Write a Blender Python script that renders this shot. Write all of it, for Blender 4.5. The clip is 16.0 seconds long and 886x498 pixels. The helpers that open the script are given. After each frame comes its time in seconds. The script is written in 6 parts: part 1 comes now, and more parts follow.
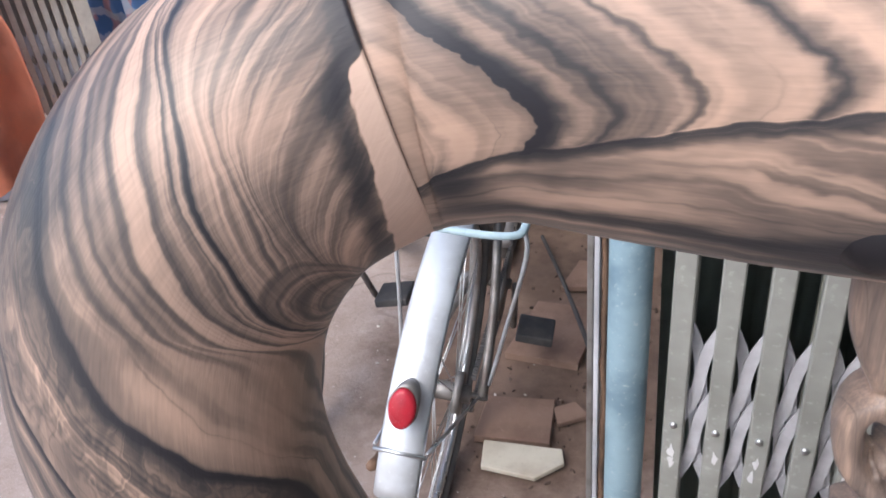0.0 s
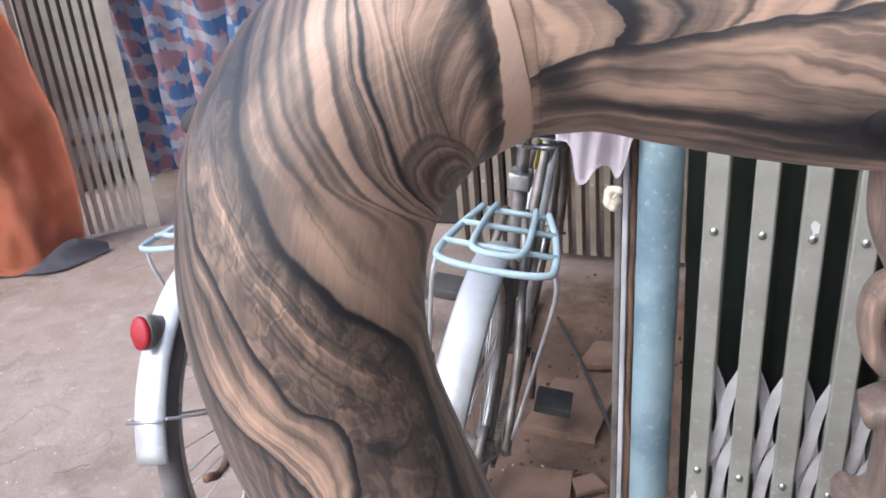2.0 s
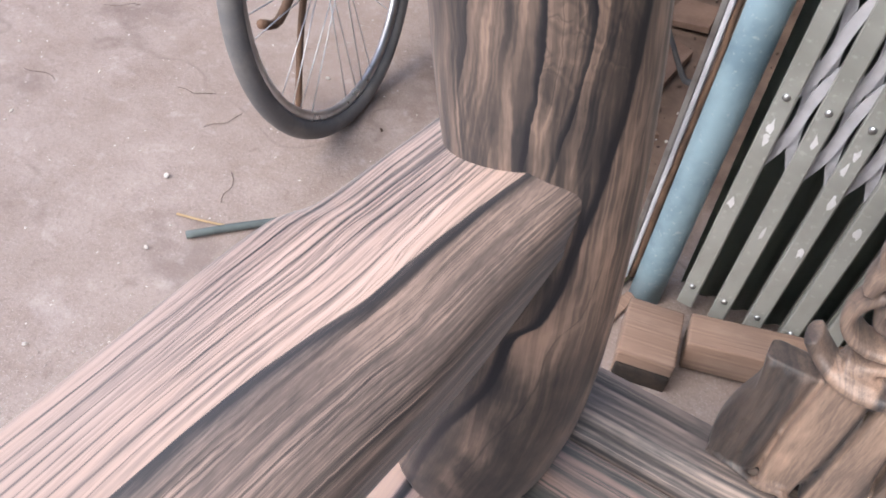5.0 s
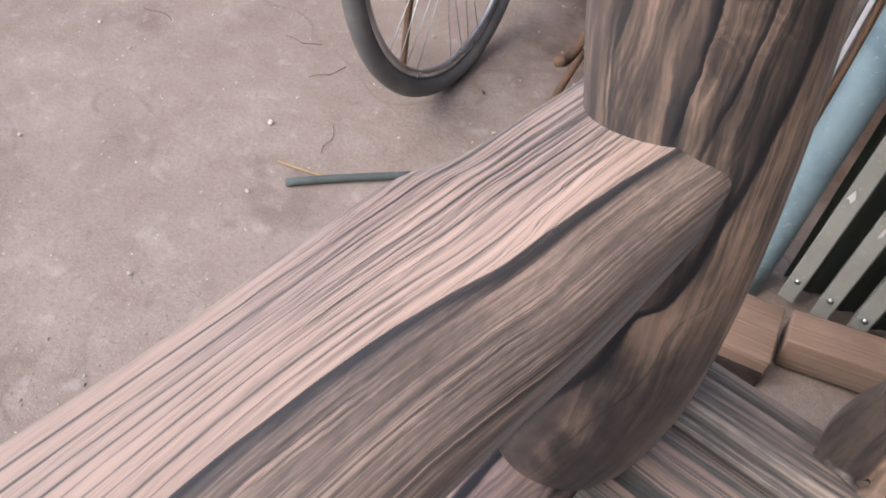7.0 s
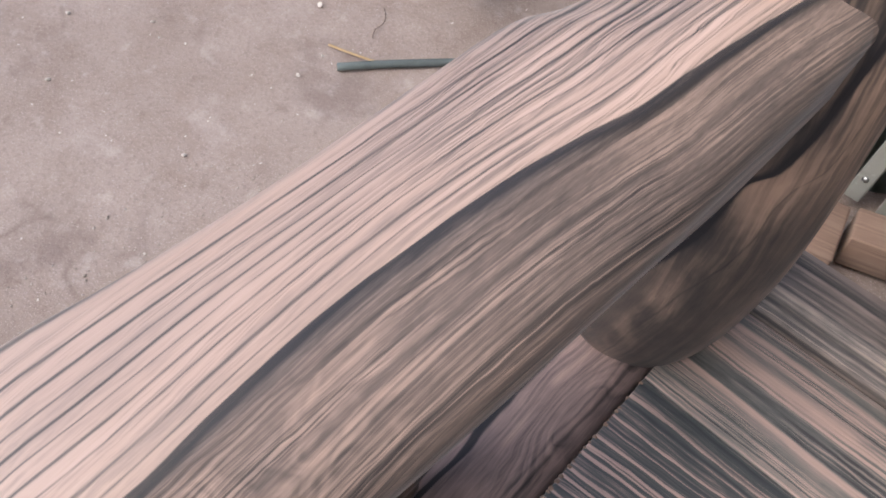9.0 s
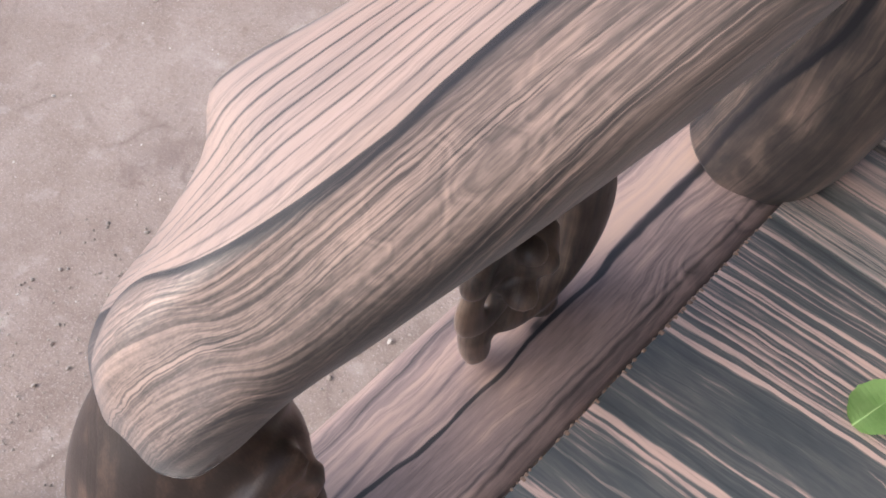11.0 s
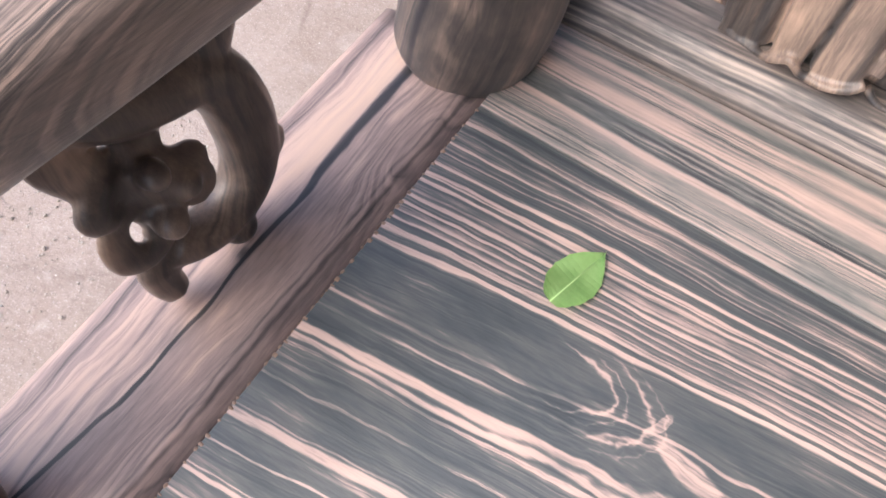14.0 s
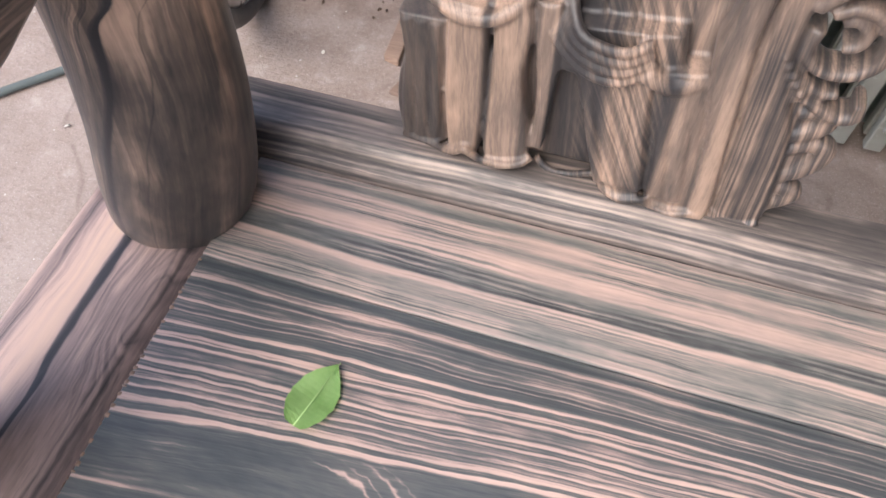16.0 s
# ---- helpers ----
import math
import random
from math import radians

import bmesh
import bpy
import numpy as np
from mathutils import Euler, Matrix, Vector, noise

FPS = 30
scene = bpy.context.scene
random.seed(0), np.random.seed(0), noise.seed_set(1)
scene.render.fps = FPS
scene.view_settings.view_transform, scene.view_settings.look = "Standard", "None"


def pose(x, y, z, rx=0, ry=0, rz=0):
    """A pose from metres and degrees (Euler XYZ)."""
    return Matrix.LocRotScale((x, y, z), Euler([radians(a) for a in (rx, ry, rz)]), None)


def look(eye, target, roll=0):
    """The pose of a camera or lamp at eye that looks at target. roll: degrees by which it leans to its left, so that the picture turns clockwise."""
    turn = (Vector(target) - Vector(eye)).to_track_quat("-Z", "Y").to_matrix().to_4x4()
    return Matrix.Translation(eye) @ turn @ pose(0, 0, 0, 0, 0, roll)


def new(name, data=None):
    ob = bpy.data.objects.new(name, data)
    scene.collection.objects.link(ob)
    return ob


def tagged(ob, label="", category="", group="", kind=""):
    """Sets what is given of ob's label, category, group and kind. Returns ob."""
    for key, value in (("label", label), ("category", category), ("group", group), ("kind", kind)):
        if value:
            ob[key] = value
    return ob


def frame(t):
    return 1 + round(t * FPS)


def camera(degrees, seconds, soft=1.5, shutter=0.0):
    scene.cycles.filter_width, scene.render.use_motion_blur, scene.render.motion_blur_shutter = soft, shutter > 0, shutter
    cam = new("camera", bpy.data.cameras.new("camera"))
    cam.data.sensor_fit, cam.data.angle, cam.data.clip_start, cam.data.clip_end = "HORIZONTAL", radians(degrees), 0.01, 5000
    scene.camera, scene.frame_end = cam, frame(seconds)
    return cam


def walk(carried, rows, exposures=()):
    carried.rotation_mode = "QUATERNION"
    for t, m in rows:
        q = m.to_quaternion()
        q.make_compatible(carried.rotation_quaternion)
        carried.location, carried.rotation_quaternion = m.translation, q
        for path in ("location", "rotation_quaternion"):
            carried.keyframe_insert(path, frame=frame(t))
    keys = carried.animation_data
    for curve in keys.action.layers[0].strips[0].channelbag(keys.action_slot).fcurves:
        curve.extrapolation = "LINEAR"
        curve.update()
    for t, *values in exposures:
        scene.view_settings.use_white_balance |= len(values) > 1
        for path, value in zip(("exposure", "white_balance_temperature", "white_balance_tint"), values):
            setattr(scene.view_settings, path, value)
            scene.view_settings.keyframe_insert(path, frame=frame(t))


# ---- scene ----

cam = camera(61.0, 16.0, soft=1.8)
PATH = [
    (0, (0.109, 0.155, 1.157), (-0.657, 1.72, 0.174), -7.2),
    (0.5, (0.105, 0.093, 1.143), (-0.707, 1.686, 0.246), -5.8),
    (1, (0.1, 0.077, 1.153), (-0.729, 1.683, 0.296), -5.4),
    (1.5, (0.093, 0.057, 1.143), (-0.714, 1.709, 0.356), -3.5),
    (2, (0.106, 0.052, 1.11), (-0.7, 1.732, 0.383), -5.3),
    (2.5, (0.124, 0.034, 1.101), (-0.688, 1.712, 0.376), -6.0),
    (3, (0.14, 0.02, 1.106), (-0.683, 1.691, 0.378), -6.2),
    (3.5, (0.143, 0.023, 1.082), (-0.676, 1.701, 0.366), -4.8),
    (4, (0.121, 0.004, 1.02), (-0.636, 1.535, -0.021), 2.2),
    (4.5, (0.094, 0.014, 0.965), (-0.604, 1.37, -0.328), 4.7),
    (4.7, (0.084, 0.017, 0.947), (-0.581, 1.293, -0.441), 5.3),
    (7, (0.048, 0.007, 0.934), (-0.75, 1.06, -0.567), 4.9),
    (7.5, (0.037, -0.001, 0.92), (-0.727, 0.958, -0.659), 4.5),
    (8, (0.027, -0.01, 0.916), (-0.69, 0.868, -0.731), 3.9),
    (8.2, (0.027, -0.013, 0.918), (-0.686, 0.845, -0.741), 3.5),
    (10.3, (0.045, -0.072, 0.887), (-0.68, 0.782, -0.77), 5.9),
    (10.5, (0.049, -0.084, 0.889), (-0.677, 0.738, -0.783), 5.0),
    (11, (0.058, -0.128, 0.876), (-0.726, 0.552, -0.834), -4.1),
    (11.5, (0.089, -0.142, 0.852), (-0.661, 0.372, -0.929), -11.2),
    (12, (0.11, -0.123, 0.836), (-0.534, 0.327, -1.003), -12.0),
    (12.5, (0.123, -0.094, 0.832), (-0.453, 0.392, -1.02), -9.6),
    (13, (0.131, -0.082, 0.838), (-0.397, 0.478, -1.007), -4.9),
    (13.5, (0.153, -0.054, 0.858), (-0.369, 0.545, -0.978), -4.1),
    (14, (0.169, -0.041, 0.857), (-0.333, 0.683, -0.938), 0.1),
    (14.5, (0.193, -0.036, 0.869), (-0.293, 0.774, -0.894), 1.6),
    (15, (0.225, -0.02, 0.872), (-0.234, 0.867, -0.86), 0.8),
    (15.5, (0.253, -0.003, 0.872), (-0.169, 0.956, -0.831), 0.5),
    (16, (0.276, 0.01, 0.885), (-0.077, 1.068, -0.775), -0.6),
]
walk(cam, [(t, look(eye, target, roll)) for t, eye, target, roll in PATH], exposures=[(0, 0.76, 5900, 10), (3.5, 0.76, 5900, 10), (4.5, 0.84, 5980, 10), (7, 0.48, 6250, 10), (8, 0.42, 6250, 10), (11, 0.62, 6230, 10), (12.5, 1.06, 6150, 10), (14.5, 1.14, 6170, 10), (16, 0.96, 6170, 10)])

# ---- light ----
world = bpy.data.worlds.new("sky")
scene.world = world
world.use_nodes = True
wt = world.node_tree
sky = wt.nodes.new("ShaderNodeTexSky")
sky.sky_type, sky.sun_disc = "NISHITA", False
sky.sun_elevation, sky.sun_rotation, sky.air_density, sky.dust_density = radians(51), radians(204), 1.0, 4.0
wt.links.new(sky.outputs[0], wt.nodes["Background"].inputs[0])
wt.nodes["Background"].inputs[1].default_value = 0.2
sun = new("sun", bpy.data.lights.new("sun", "SUN"))
sun.data.energy, sun.data.angle, sun.data.color = 0.6, radians(60), (1.0, 0.96, 0.92)
sun.matrix_world = look((-1.5, -3.4, 4.6), (0, 0, 0))


# ---- node helpers ----
class Ex:
    """A scalar socket with arithmetic."""

    def __init__(self, mat, sock):
        self.mat, self.sock = mat, sock

    def _op(self, op, *others, clamp=False):
        n = self.mat.node_tree.nodes.new("ShaderNodeMath")
        n.operation, n.use_clamp = op, clamp
        for k, v in enumerate((self, *others)):
            if isinstance(v, Ex):
                self.mat.node_tree.links.new(v.sock, n.inputs[k])
            else:
                n.inputs[k].default_value = v
        return Ex(self.mat, n.outputs[0])

    def __add__(self, o): return self._op("ADD", o)
    def __radd__(self, o): return self._op("ADD", o)
    def __sub__(self, o): return self._op("SUBTRACT", o)
    def __rsub__(self, o): return (self * -1.0) + o
    def __mul__(self, o): return self._op("MULTIPLY", o)
    def __rmul__(self, o): return self._op("MULTIPLY", o)
    def __truediv__(self, o): return self._op("DIVIDE", o)
    def sin(self): return self._op("SINE")
    def abs(self): return self._op("ABSOLUTE")
    def sqrt(self): return self._op("SQRT")
    def exp(self): return self._op("EXPONENT")
    def min(self, o): return self._op("MINIMUM", o)
    def max(self, o): return self._op("MAXIMUM", o)
    def over(self, lo, hi):
        """0 below lo to 1 above hi, smoothly."""
        n = self.mat.node_tree.nodes.new("ShaderNodeMapRange")
        n.interpolation_type = "SMOOTHSTEP"
        self.mat.node_tree.links.new(self.sock, n.inputs[0])
        n.inputs[1].default_value, n.inputs[2].default_value = lo, hi
        return Ex(self.mat, n.outputs[0])


def bump_at(u, v, u0, v0, su, sv):
    """A smooth hill in the grain round (u0, v0)."""
    a, b = (u - u0) / su, (v - v0) / sv
    return ((a * a + b * b) * -1.0).exp()


def material(name, rough=0.6, metal=0.0, spec=0.4):
    mat = bpy.data.materials.new(name)
    mat.use_nodes = True
    b = mat.node_tree.nodes["Principled BSDF"]
    b.inputs["Roughness"].default_value, b.inputs["Metallic"].default_value = rough, metal
    b.inputs["Specular IOR Level"].default_value = spec
    return mat, b


def coords(mat, kind="Object"):
    t = mat.node_tree.nodes.new("ShaderNodeTexCoord")
    s = mat.node_tree.nodes.new("ShaderNodeSeparateXYZ")
    mat.node_tree.links.new(t.outputs[kind], s.inputs[0])
    return [Ex(mat, o) for o in s.outputs]


def vec(mat, x, y, z):
    c = mat.node_tree.nodes.new("ShaderNodeCombineXYZ")
    for k, v in enumerate((x, y, z)):
        if isinstance(v, Ex):
            mat.node_tree.links.new(v.sock, c.inputs[k])
        else:
            c.inputs[k].default_value = v
    return c.outputs[0]


def noise_of(mat, v, scale=1.0, detail=2.0, rough=0.5, dims="3D"):
    n = mat.node_tree.nodes.new("ShaderNodeTexNoise")
    n.noise_dimensions = dims
    n.inputs["Scale"].default_value, n.inputs["Detail"].default_value, n.inputs["Roughness"].default_value = scale, detail, rough
    if isinstance(v, Ex):
        mat.node_tree.links.new(v.sock, n.inputs["W"])
    else:
        mat.node_tree.links.new(v, n.inputs["Vector"])
    return Ex(mat, n.outputs["Fac"])


def ramp(mat, fac, stops, target=None, mode="LINEAR"):
    r = mat.node_tree.nodes.new("ShaderNodeValToRGB")
    r.color_ramp.interpolation = mode
    mat.node_tree.links.new(fac.sock, r.inputs[0])
    els = r.color_ramp.elements
    while len(els) < len(stops):
        els.new(0.5)
    for e, (p, c) in zip(els, stops):
        e.position, e.color = p, (*c, 1)
    if target is not None:
        mat.node_tree.links.new(r.outputs[0], target)
    return r.outputs[0]


def mix(mat, fac, a, b, target=None, blend="MIX"):
    n = mat.node_tree.nodes.new("ShaderNodeMix")
    n.data_type, n.blend_type = "RGBA", blend
    ins = [i for i in n.inputs if i.type == "RGBA"]
    fin = n.inputs[0]
    if isinstance(fac, Ex):
        mat.node_tree.links.new(fac.sock, fin)
    else:
        fin.default_value = fac
    for i, c in zip(ins, (a, b)):
        if isinstance(c, tuple):
            i.default_value = (*c, 1)
        else:
            mat.node_tree.links.new(c, i)
    out = [o for o in n.outputs if o.type == "RGBA"][0]
    if target is not None:
        mat.node_tree.links.new(out, target)
    return out


def relief(mat, b, height, strength=0.3, dist=0.002):
    n = mat.node_tree.nodes.new("ShaderNodeBump")
    n.inputs["Strength"].default_value, n.inputs["Distance"].default_value = strength, dist
    mat.node_tree.links.new(height.sock, n.inputs["Height"])
    mat.node_tree.links.new(n.outputs[0], b.inputs["Normal"])


# ---- materials ----
INK, SOOT, UMBER, BARK, FAWN, ROSE, CREAM = (0.02, 0.02, 0.026), (0.05, 0.045, 0.045), (0.115, 0.09, 0.077), (0.215, 0.158, 0.126), (0.37, 0.262, 0.2), (0.53, 0.362, 0.27), (0.68, 0.49, 0.375)
FIGURED = [(0.0, INK), (0.24, SOOT), (0.38, UMBER), (0.5, BARK), (0.6, FAWN), (0.72, ROSE), (1.0, CREAM)]


def swirl(mat, a, b_, c, amp, fa, fb, detail=2.0):
    return (noise_of(mat, vec(mat, a * fa, b_ * fb, c * fb), 1.0, detail, 0.45) - 0.5) * amp


def course(mat, s, points, lo, hi):
    """A smooth course through (s, value) points; values between lo and hi."""
    n = mat.node_tree.nodes.new("ShaderNodeFloatCurve")
    s0, s1 = points[0][0], points[-1][0]
    c = n.mapping.curves[0]
    while len(c.points) < len(points):
        c.points.new(0.5, 0.5)
    for p, (q, v) in zip(c.points, points):
        p.location = ((q - s0) / (s1 - s0), (v - lo) / (hi - lo))
    n.mapping.update()
    mat.node_tree.links.new(((s - s0) / (s1 - s0)).sock, n.inputs["Value"])
    return Ex(mat, n.outputs[0]) * (hi - lo) + lo


def near(d, w):
    """1 on a line, falling off over w on both sides."""
    q = d / w
    return (q * q * -1.0).exp()


def brink(d, sharp, fade):
    """A vein with one crisp side at d = 0 that fades out over the other."""
    return d.over(0.0, sharp) * (1.0 - (d - sharp).over(0.0, fade))


def wood(name, field, stops=FIGURED, broad=26.0, fine=170.0, share=0.5, kind="Object", contrast=1.0, rough=0.42, seed=0.0, pore=0.16, grey=0.3, vein=0.0, blotch=0.3, figure=0.0, dust=0.06):
    """Streaked ebony: bands of uneven width along level lines of the field, with fine lines, pores and sanding marks.
    field gives the level, the way along, across and into the grain, and the local tone (0 dark, 1 light)."""
    mat, b = material(name, rough, spec=0.5)
    b.inputs["Sheen Weight"].default_value, b.inputs["Sheen Roughness"].default_value = dust, 0.4
    x, y, z = coords(mat, kind)
    f, along, across, deep, tone, *rest = field(mat, x, y, z)
    gain = rest[0] if rest else 1.0
    f = f + seed
    # the fine lines drift a little and come and go in patches
    g = f + swirl(mat, along, across, deep, 0.0022, 60.0, 160.0)
    wide = noise_of(mat, f * broad, 1.0, 2.0, 0.6, "1D").over(0.3, 0.7)
    thin = noise_of(mat, g * fine, 1.0, 2.0, 0.7, "1D").over(0.33, 0.67)
    hair = noise_of(mat, g * (fine * 3.5), 1.0, 1.0, 0.6, "1D")
    cloud = noise_of(mat, vec(mat, along * 7.0, across * 16.0, deep * 16.0), 1.0, 2.0)
    patch = noise_of(mat, vec(mat, along * 14.0, across * 22.0, deep * 22.0), 1.0, 3.0, 0.6)
    busy = noise_of(mat, vec(mat, along * 9.0, f * 60.0, deep * 3.0), 1.0, 2.0).over(0.4, 0.66)
    value = tone + ((wide - 0.5) * contrast * (patch.over(0.34, 0.62) * 1.5 + 0.15) + (patch - 0.5) * blotch + (thin - 0.5) * share * (busy * 1.9 + 0.12) + (hair - 0.5) * share * 0.6 * (busy + 0.2) + (cloud - 0.5) * 0.3) * gain
    if figure:
        value = value + (noise_of(mat, vec(mat, along * 75.0, across * 26.0, deep * 26.0), 1.0, 3.0, 0.6) - 0.5) * figure * gain
    if vein:
        black = near(noise_of(mat, f * (broad * 1.4) + 31.0, 1.0, 1.0, 0.5, "1D") - 0.5, 0.013)
        value = value - black * cloud.over(0.38, 0.62) * vein * gain
    pores = noise_of(mat, vec(mat, along * 90.0, across * 1100.0, deep * 1100.0), 1.0, 2.0)
    fleck = noise_of(mat, vec(mat, along * 26.0, across * 330.0, deep * 330.0), 1.0, 3.0, 0.6)
    value = value + (pores - 0.5) * pore + (fleck - 0.5) * pore * 1.3
    col = ramp(mat, value, stops)
    tint = noise_of(mat, vec(mat, along * 4.0, across * 11.0, deep * 11.0), 1.0, 1.0)
    col = mix(mat, tint.over(0.4, 0.7) * grey * 2.0, col, (0.62, 0.68, 0.76), blend="MULTIPLY")
    mat.node_tree.links.new(col, b.inputs["Base Color"])
    r = noise_of(mat, vec(mat, along * 30.0, across * 30.0, deep * 30.0), 1.0, 3.0) * 0.22 + (rough - 0.1)
    mat.node_tree.links.new(r.sock, b.inputs["Roughness"])
    relief(mat, b, pores * 0.6 + thin * 0.3, 0.25, 0.0006)
    return mat


def strata(mat, p, stops):
    """Tone across one layer of the figure, p from 0 to 1."""
    return course(mat, p.max(0.0).min(1.0), stops, 0.0, 1.0)


def post_field(mat, x, y, z):
    # x: round the post, y: along it (metres)
    low = 1.0 - y.over(0.33, 0.43)
    w = (swirl(mat, y, x, z, 0.012, 16.0, 26.0) + swirl(mat, y, x, z, 0.005, 45.0, 70.0) + swirl(mat, y, x, z, 0.0016, 200.0, 260.0)) * (1.0 - low * 0.5)
    u = x + w
    A = course(mat, y, [(0.0, -0.17), (0.62, -0.16), (0.648, -0.105), (0.660, -0.084), (0.668, -0.067), (0.679, -0.0535), (0.686, -0.0416), (0.694, -0.0237), (0.703, -0.004), (0.7148, 0.032), (0.76, 0.07)], -0.18, 0.1)
    B = course(mat, y, [(0.0, 0.016), (0.09, 0.016), (0.16, -0.006), (0.208, -0.014), (0.225, -0.03), (0.27, -0.042), (0.33, -0.058), (0.38, -0.068), (0.43, -0.0795), (0.49, -0.086), (0.526, -0.0912), (0.552, -0.0887), (0.573, -0.0754), (0.587, -0.0592), (0.598, -0.0454), (0.608, -0.0301), (0.618, -0.0196), (0.63, -0.0102), (0.643, -0.003), (0.663, 0.0128), (0.679, 0.0329), (0.70, 0.055), (0.76, 0.09)], -0.18, 0.1)
    C = course(mat, y, [(0.0, 0.05), (0.2, 0.02), (0.28, -0.006), (0.34, -0.0149), (0.39, -0.021), (0.442, -0.0267), (0.471, -0.0275), (0.497, -0.0334), (0.519, -0.0383), (0.5405, -0.038), (0.555, -0.0262), (0.573, -0.0155), (0.588, -0.0057), (0.6016, 0.0071), (0.618, 0.0195), (0.64, 0.038), (0.66, 0.056), (0.76, 0.12)], -0.18, 0.14)
    D = course(mat, y, [(0.0, 0.12), (0.28, 0.05), (0.36, 0.022), (0.43, 0.004), (0.477, -0.0105), (0.5005, -0.0165), (0.52, -0.013), (0.535, -0.004), (0.55, 0.0108), (0.566, 0.0185), (0.581, 0.0240), (0.598, 0.03), (0.6165, 0.0372), (0.66, 0.085), (0.76, 0.15)], -0.18, 0.16)
    ab, bc, cd = (B - A).max(0.012), (C - B).max(0.008), (D - C).max(0.006)
    a_, b_, c_, d_ = u - A, u - B, u - C, u - D
    p, q, r = ((a_ / ab).max(0.0)).min(1.0), ((b_ / bc).max(0.0)).min(1.0), ((c_ / cd).max(0.0)).min(1.0)
    f = a_.min(0.0) + p * 0.05 + q * 0.04 + r * 0.03 + d_.max(0.0)
    past = lambda d: (d * 300.0 + 0.5).over(0.0, 1.0)
    inB, inC, inD = past(b_), past(c_), past(d_)
    sway = swirl(mat, y, x, z, 0.16, 14.0, 16.0)
    # pale figured layer over the bend, marbled brown layer, orange layer, dark ribbed layer
    upper = y.over(0.62, 0.67)
    pale = strata(mat, p + sway, [(0.0, 0.56), (0.05, 0.64), (0.1, 0.5), (0.13, 0.36), (0.16, 0.52), (0.2, 0.6), (0.27, 0.44), (0.3, 0.34), (0.33, 0.56), (0.38, 0.68), (0.44, 0.7), (0.48, 0.5), (0.51, 0.33), (0.55, 0.5), (0.6, 0.42), (0.64, 0.52), (0.68, 0.36), (0.72, 0.58), (0.78, 0.5), (0.82, 0.34), (0.86, 0.5), (0.93, 0.42), (1.0, 0.36)])
    plain = bump_at(x, y, -0.075, 0.60, 0.022, 0.028) + bump_at(x, y, -0.048, 0.625, 0.02, 0.02) * 0.5
    pale = pale + (0.63 - pale) * plain.min(1.0) * 0.9 + 0.035
    warp = noise_of(mat, vec(mat, y * 30.0, x * 40.0, z), 1.0, 3.0, 0.6)
    marble = noise_of(mat, vec(mat, y * 26.0 + warp * 2.2, x * 44.0 + warp * 2.8, z), 1.0, 2.0, 0.5)
    ripple = noise_of(mat, (marble + warp * 0.4) * 11.0, 1.0, 1.0, 0.5, "1D")
    brown = 0.41 + (marble - 0.5) * 0.75 + (ripple - 0.5) * 0.35 
    brown = brown + bump_at(x, y, -0.052, 0.535, 0.022, 0.02) * 0.06
    orange = strata(mat, r, [(0.0, 0.38), (0.12, 0.46), (0.3, 0.5), (0.45, 0.44), (0.6, 0.53), (0.75, 0.46), (0.85, 0.5), (1.0, 0.36)]) + (marble - 0.5) * 0.3 - y.over(0.568, 0.59) * 0.1 + bump_at(x, y, -0.005, 0.555, 0.018, 0.018) * 0.2 + bump_at(x, y, -0.026, 0.515, 0.009, 0.03) * 0.2
    ribs = noise_of(mat, (u + y * 0.12) * 130.0, 1.0, 2.0, 0.6, "1D").over(0.34, 0.66)
    dark = 0.38 + (ribs - 0.5) * 0.18 - y.over(0.6, 0.66) * 0.02
    tone = pale * (1.0 - inB) + brown * (inB - inB * inC) + orange * (inC - inC * inD) + dark * inC * inD
    # ahead of the first vein: light brown with arching lines towards the joint
    head = 0.56 + (noise_of(mat, (a_ + (y - 0.72) * 0.25) * 120.0, 1.0, 2.0, 0.6, "1D").over(0.36, 0.64) - 0.5) * 0.14
    head = head + bump_at(x, y, -0.018, 0.716, 0.017, 0.014) * 0.2
    arcs = course(mat, (a_ * -1.0).max(0.0).min(0.08), [(0.0, 0.0), (0.006, 0.06), (0.014, 0.08), (0.02, -0.02), (0.024, 0.05), (0.03, -0.14), (0.033, 0.0), (0.038, -0.1), (0.042, 0.04), (0.047, -0.16), (0.051, -0.02), (0.056, -0.12), (0.08, 0.0)], -0.3, 0.3)
    head = head + arcs * 0.9
    ahead = (1.0 - past(a_)) * upper
    tone = tone * (1.0 - ahead) + head * ahead
    # ringed eye in the crook of the bend
    e1, e2 = (x + 0.1) / 0.05, (y - 0.688) / 0.03
    rad = (e1 * e1 + e2 * e2).sqrt() + swirl(mat, y, x, z, 0.2, 40.0, 40.0)
    rings = noise_of(mat, rad * 9.0, 1.0, 2.0, 0.6, "1D").over(0.36, 0.64) * 0.6 + (rad * 27.0).sin() * 0.2 + 0.2
    inside = (1.0 - rad.over(0.86, 1.02)) * y.over(0.655, 0.672)
    tone = tone * (1.0 - inside) + inside * (0.33 + rings * 0.26)
    # dark bluish sheen over the outer shoulder, painted into the tone
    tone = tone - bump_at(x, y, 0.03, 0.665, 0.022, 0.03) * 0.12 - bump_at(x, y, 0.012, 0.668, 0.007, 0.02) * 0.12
    # the lower post: brown with long broken lines, an orange tongue beside the middle vein, light flank behind the big vein
    lines = noise_of(mat, (u + swirl(mat, y, x, z, 0.01, 18.0, 30.0)) * 120.0 + y * 3.0, 1.0, 2.0, 0.65, "1D").over(0.36, 0.64) - 0.5
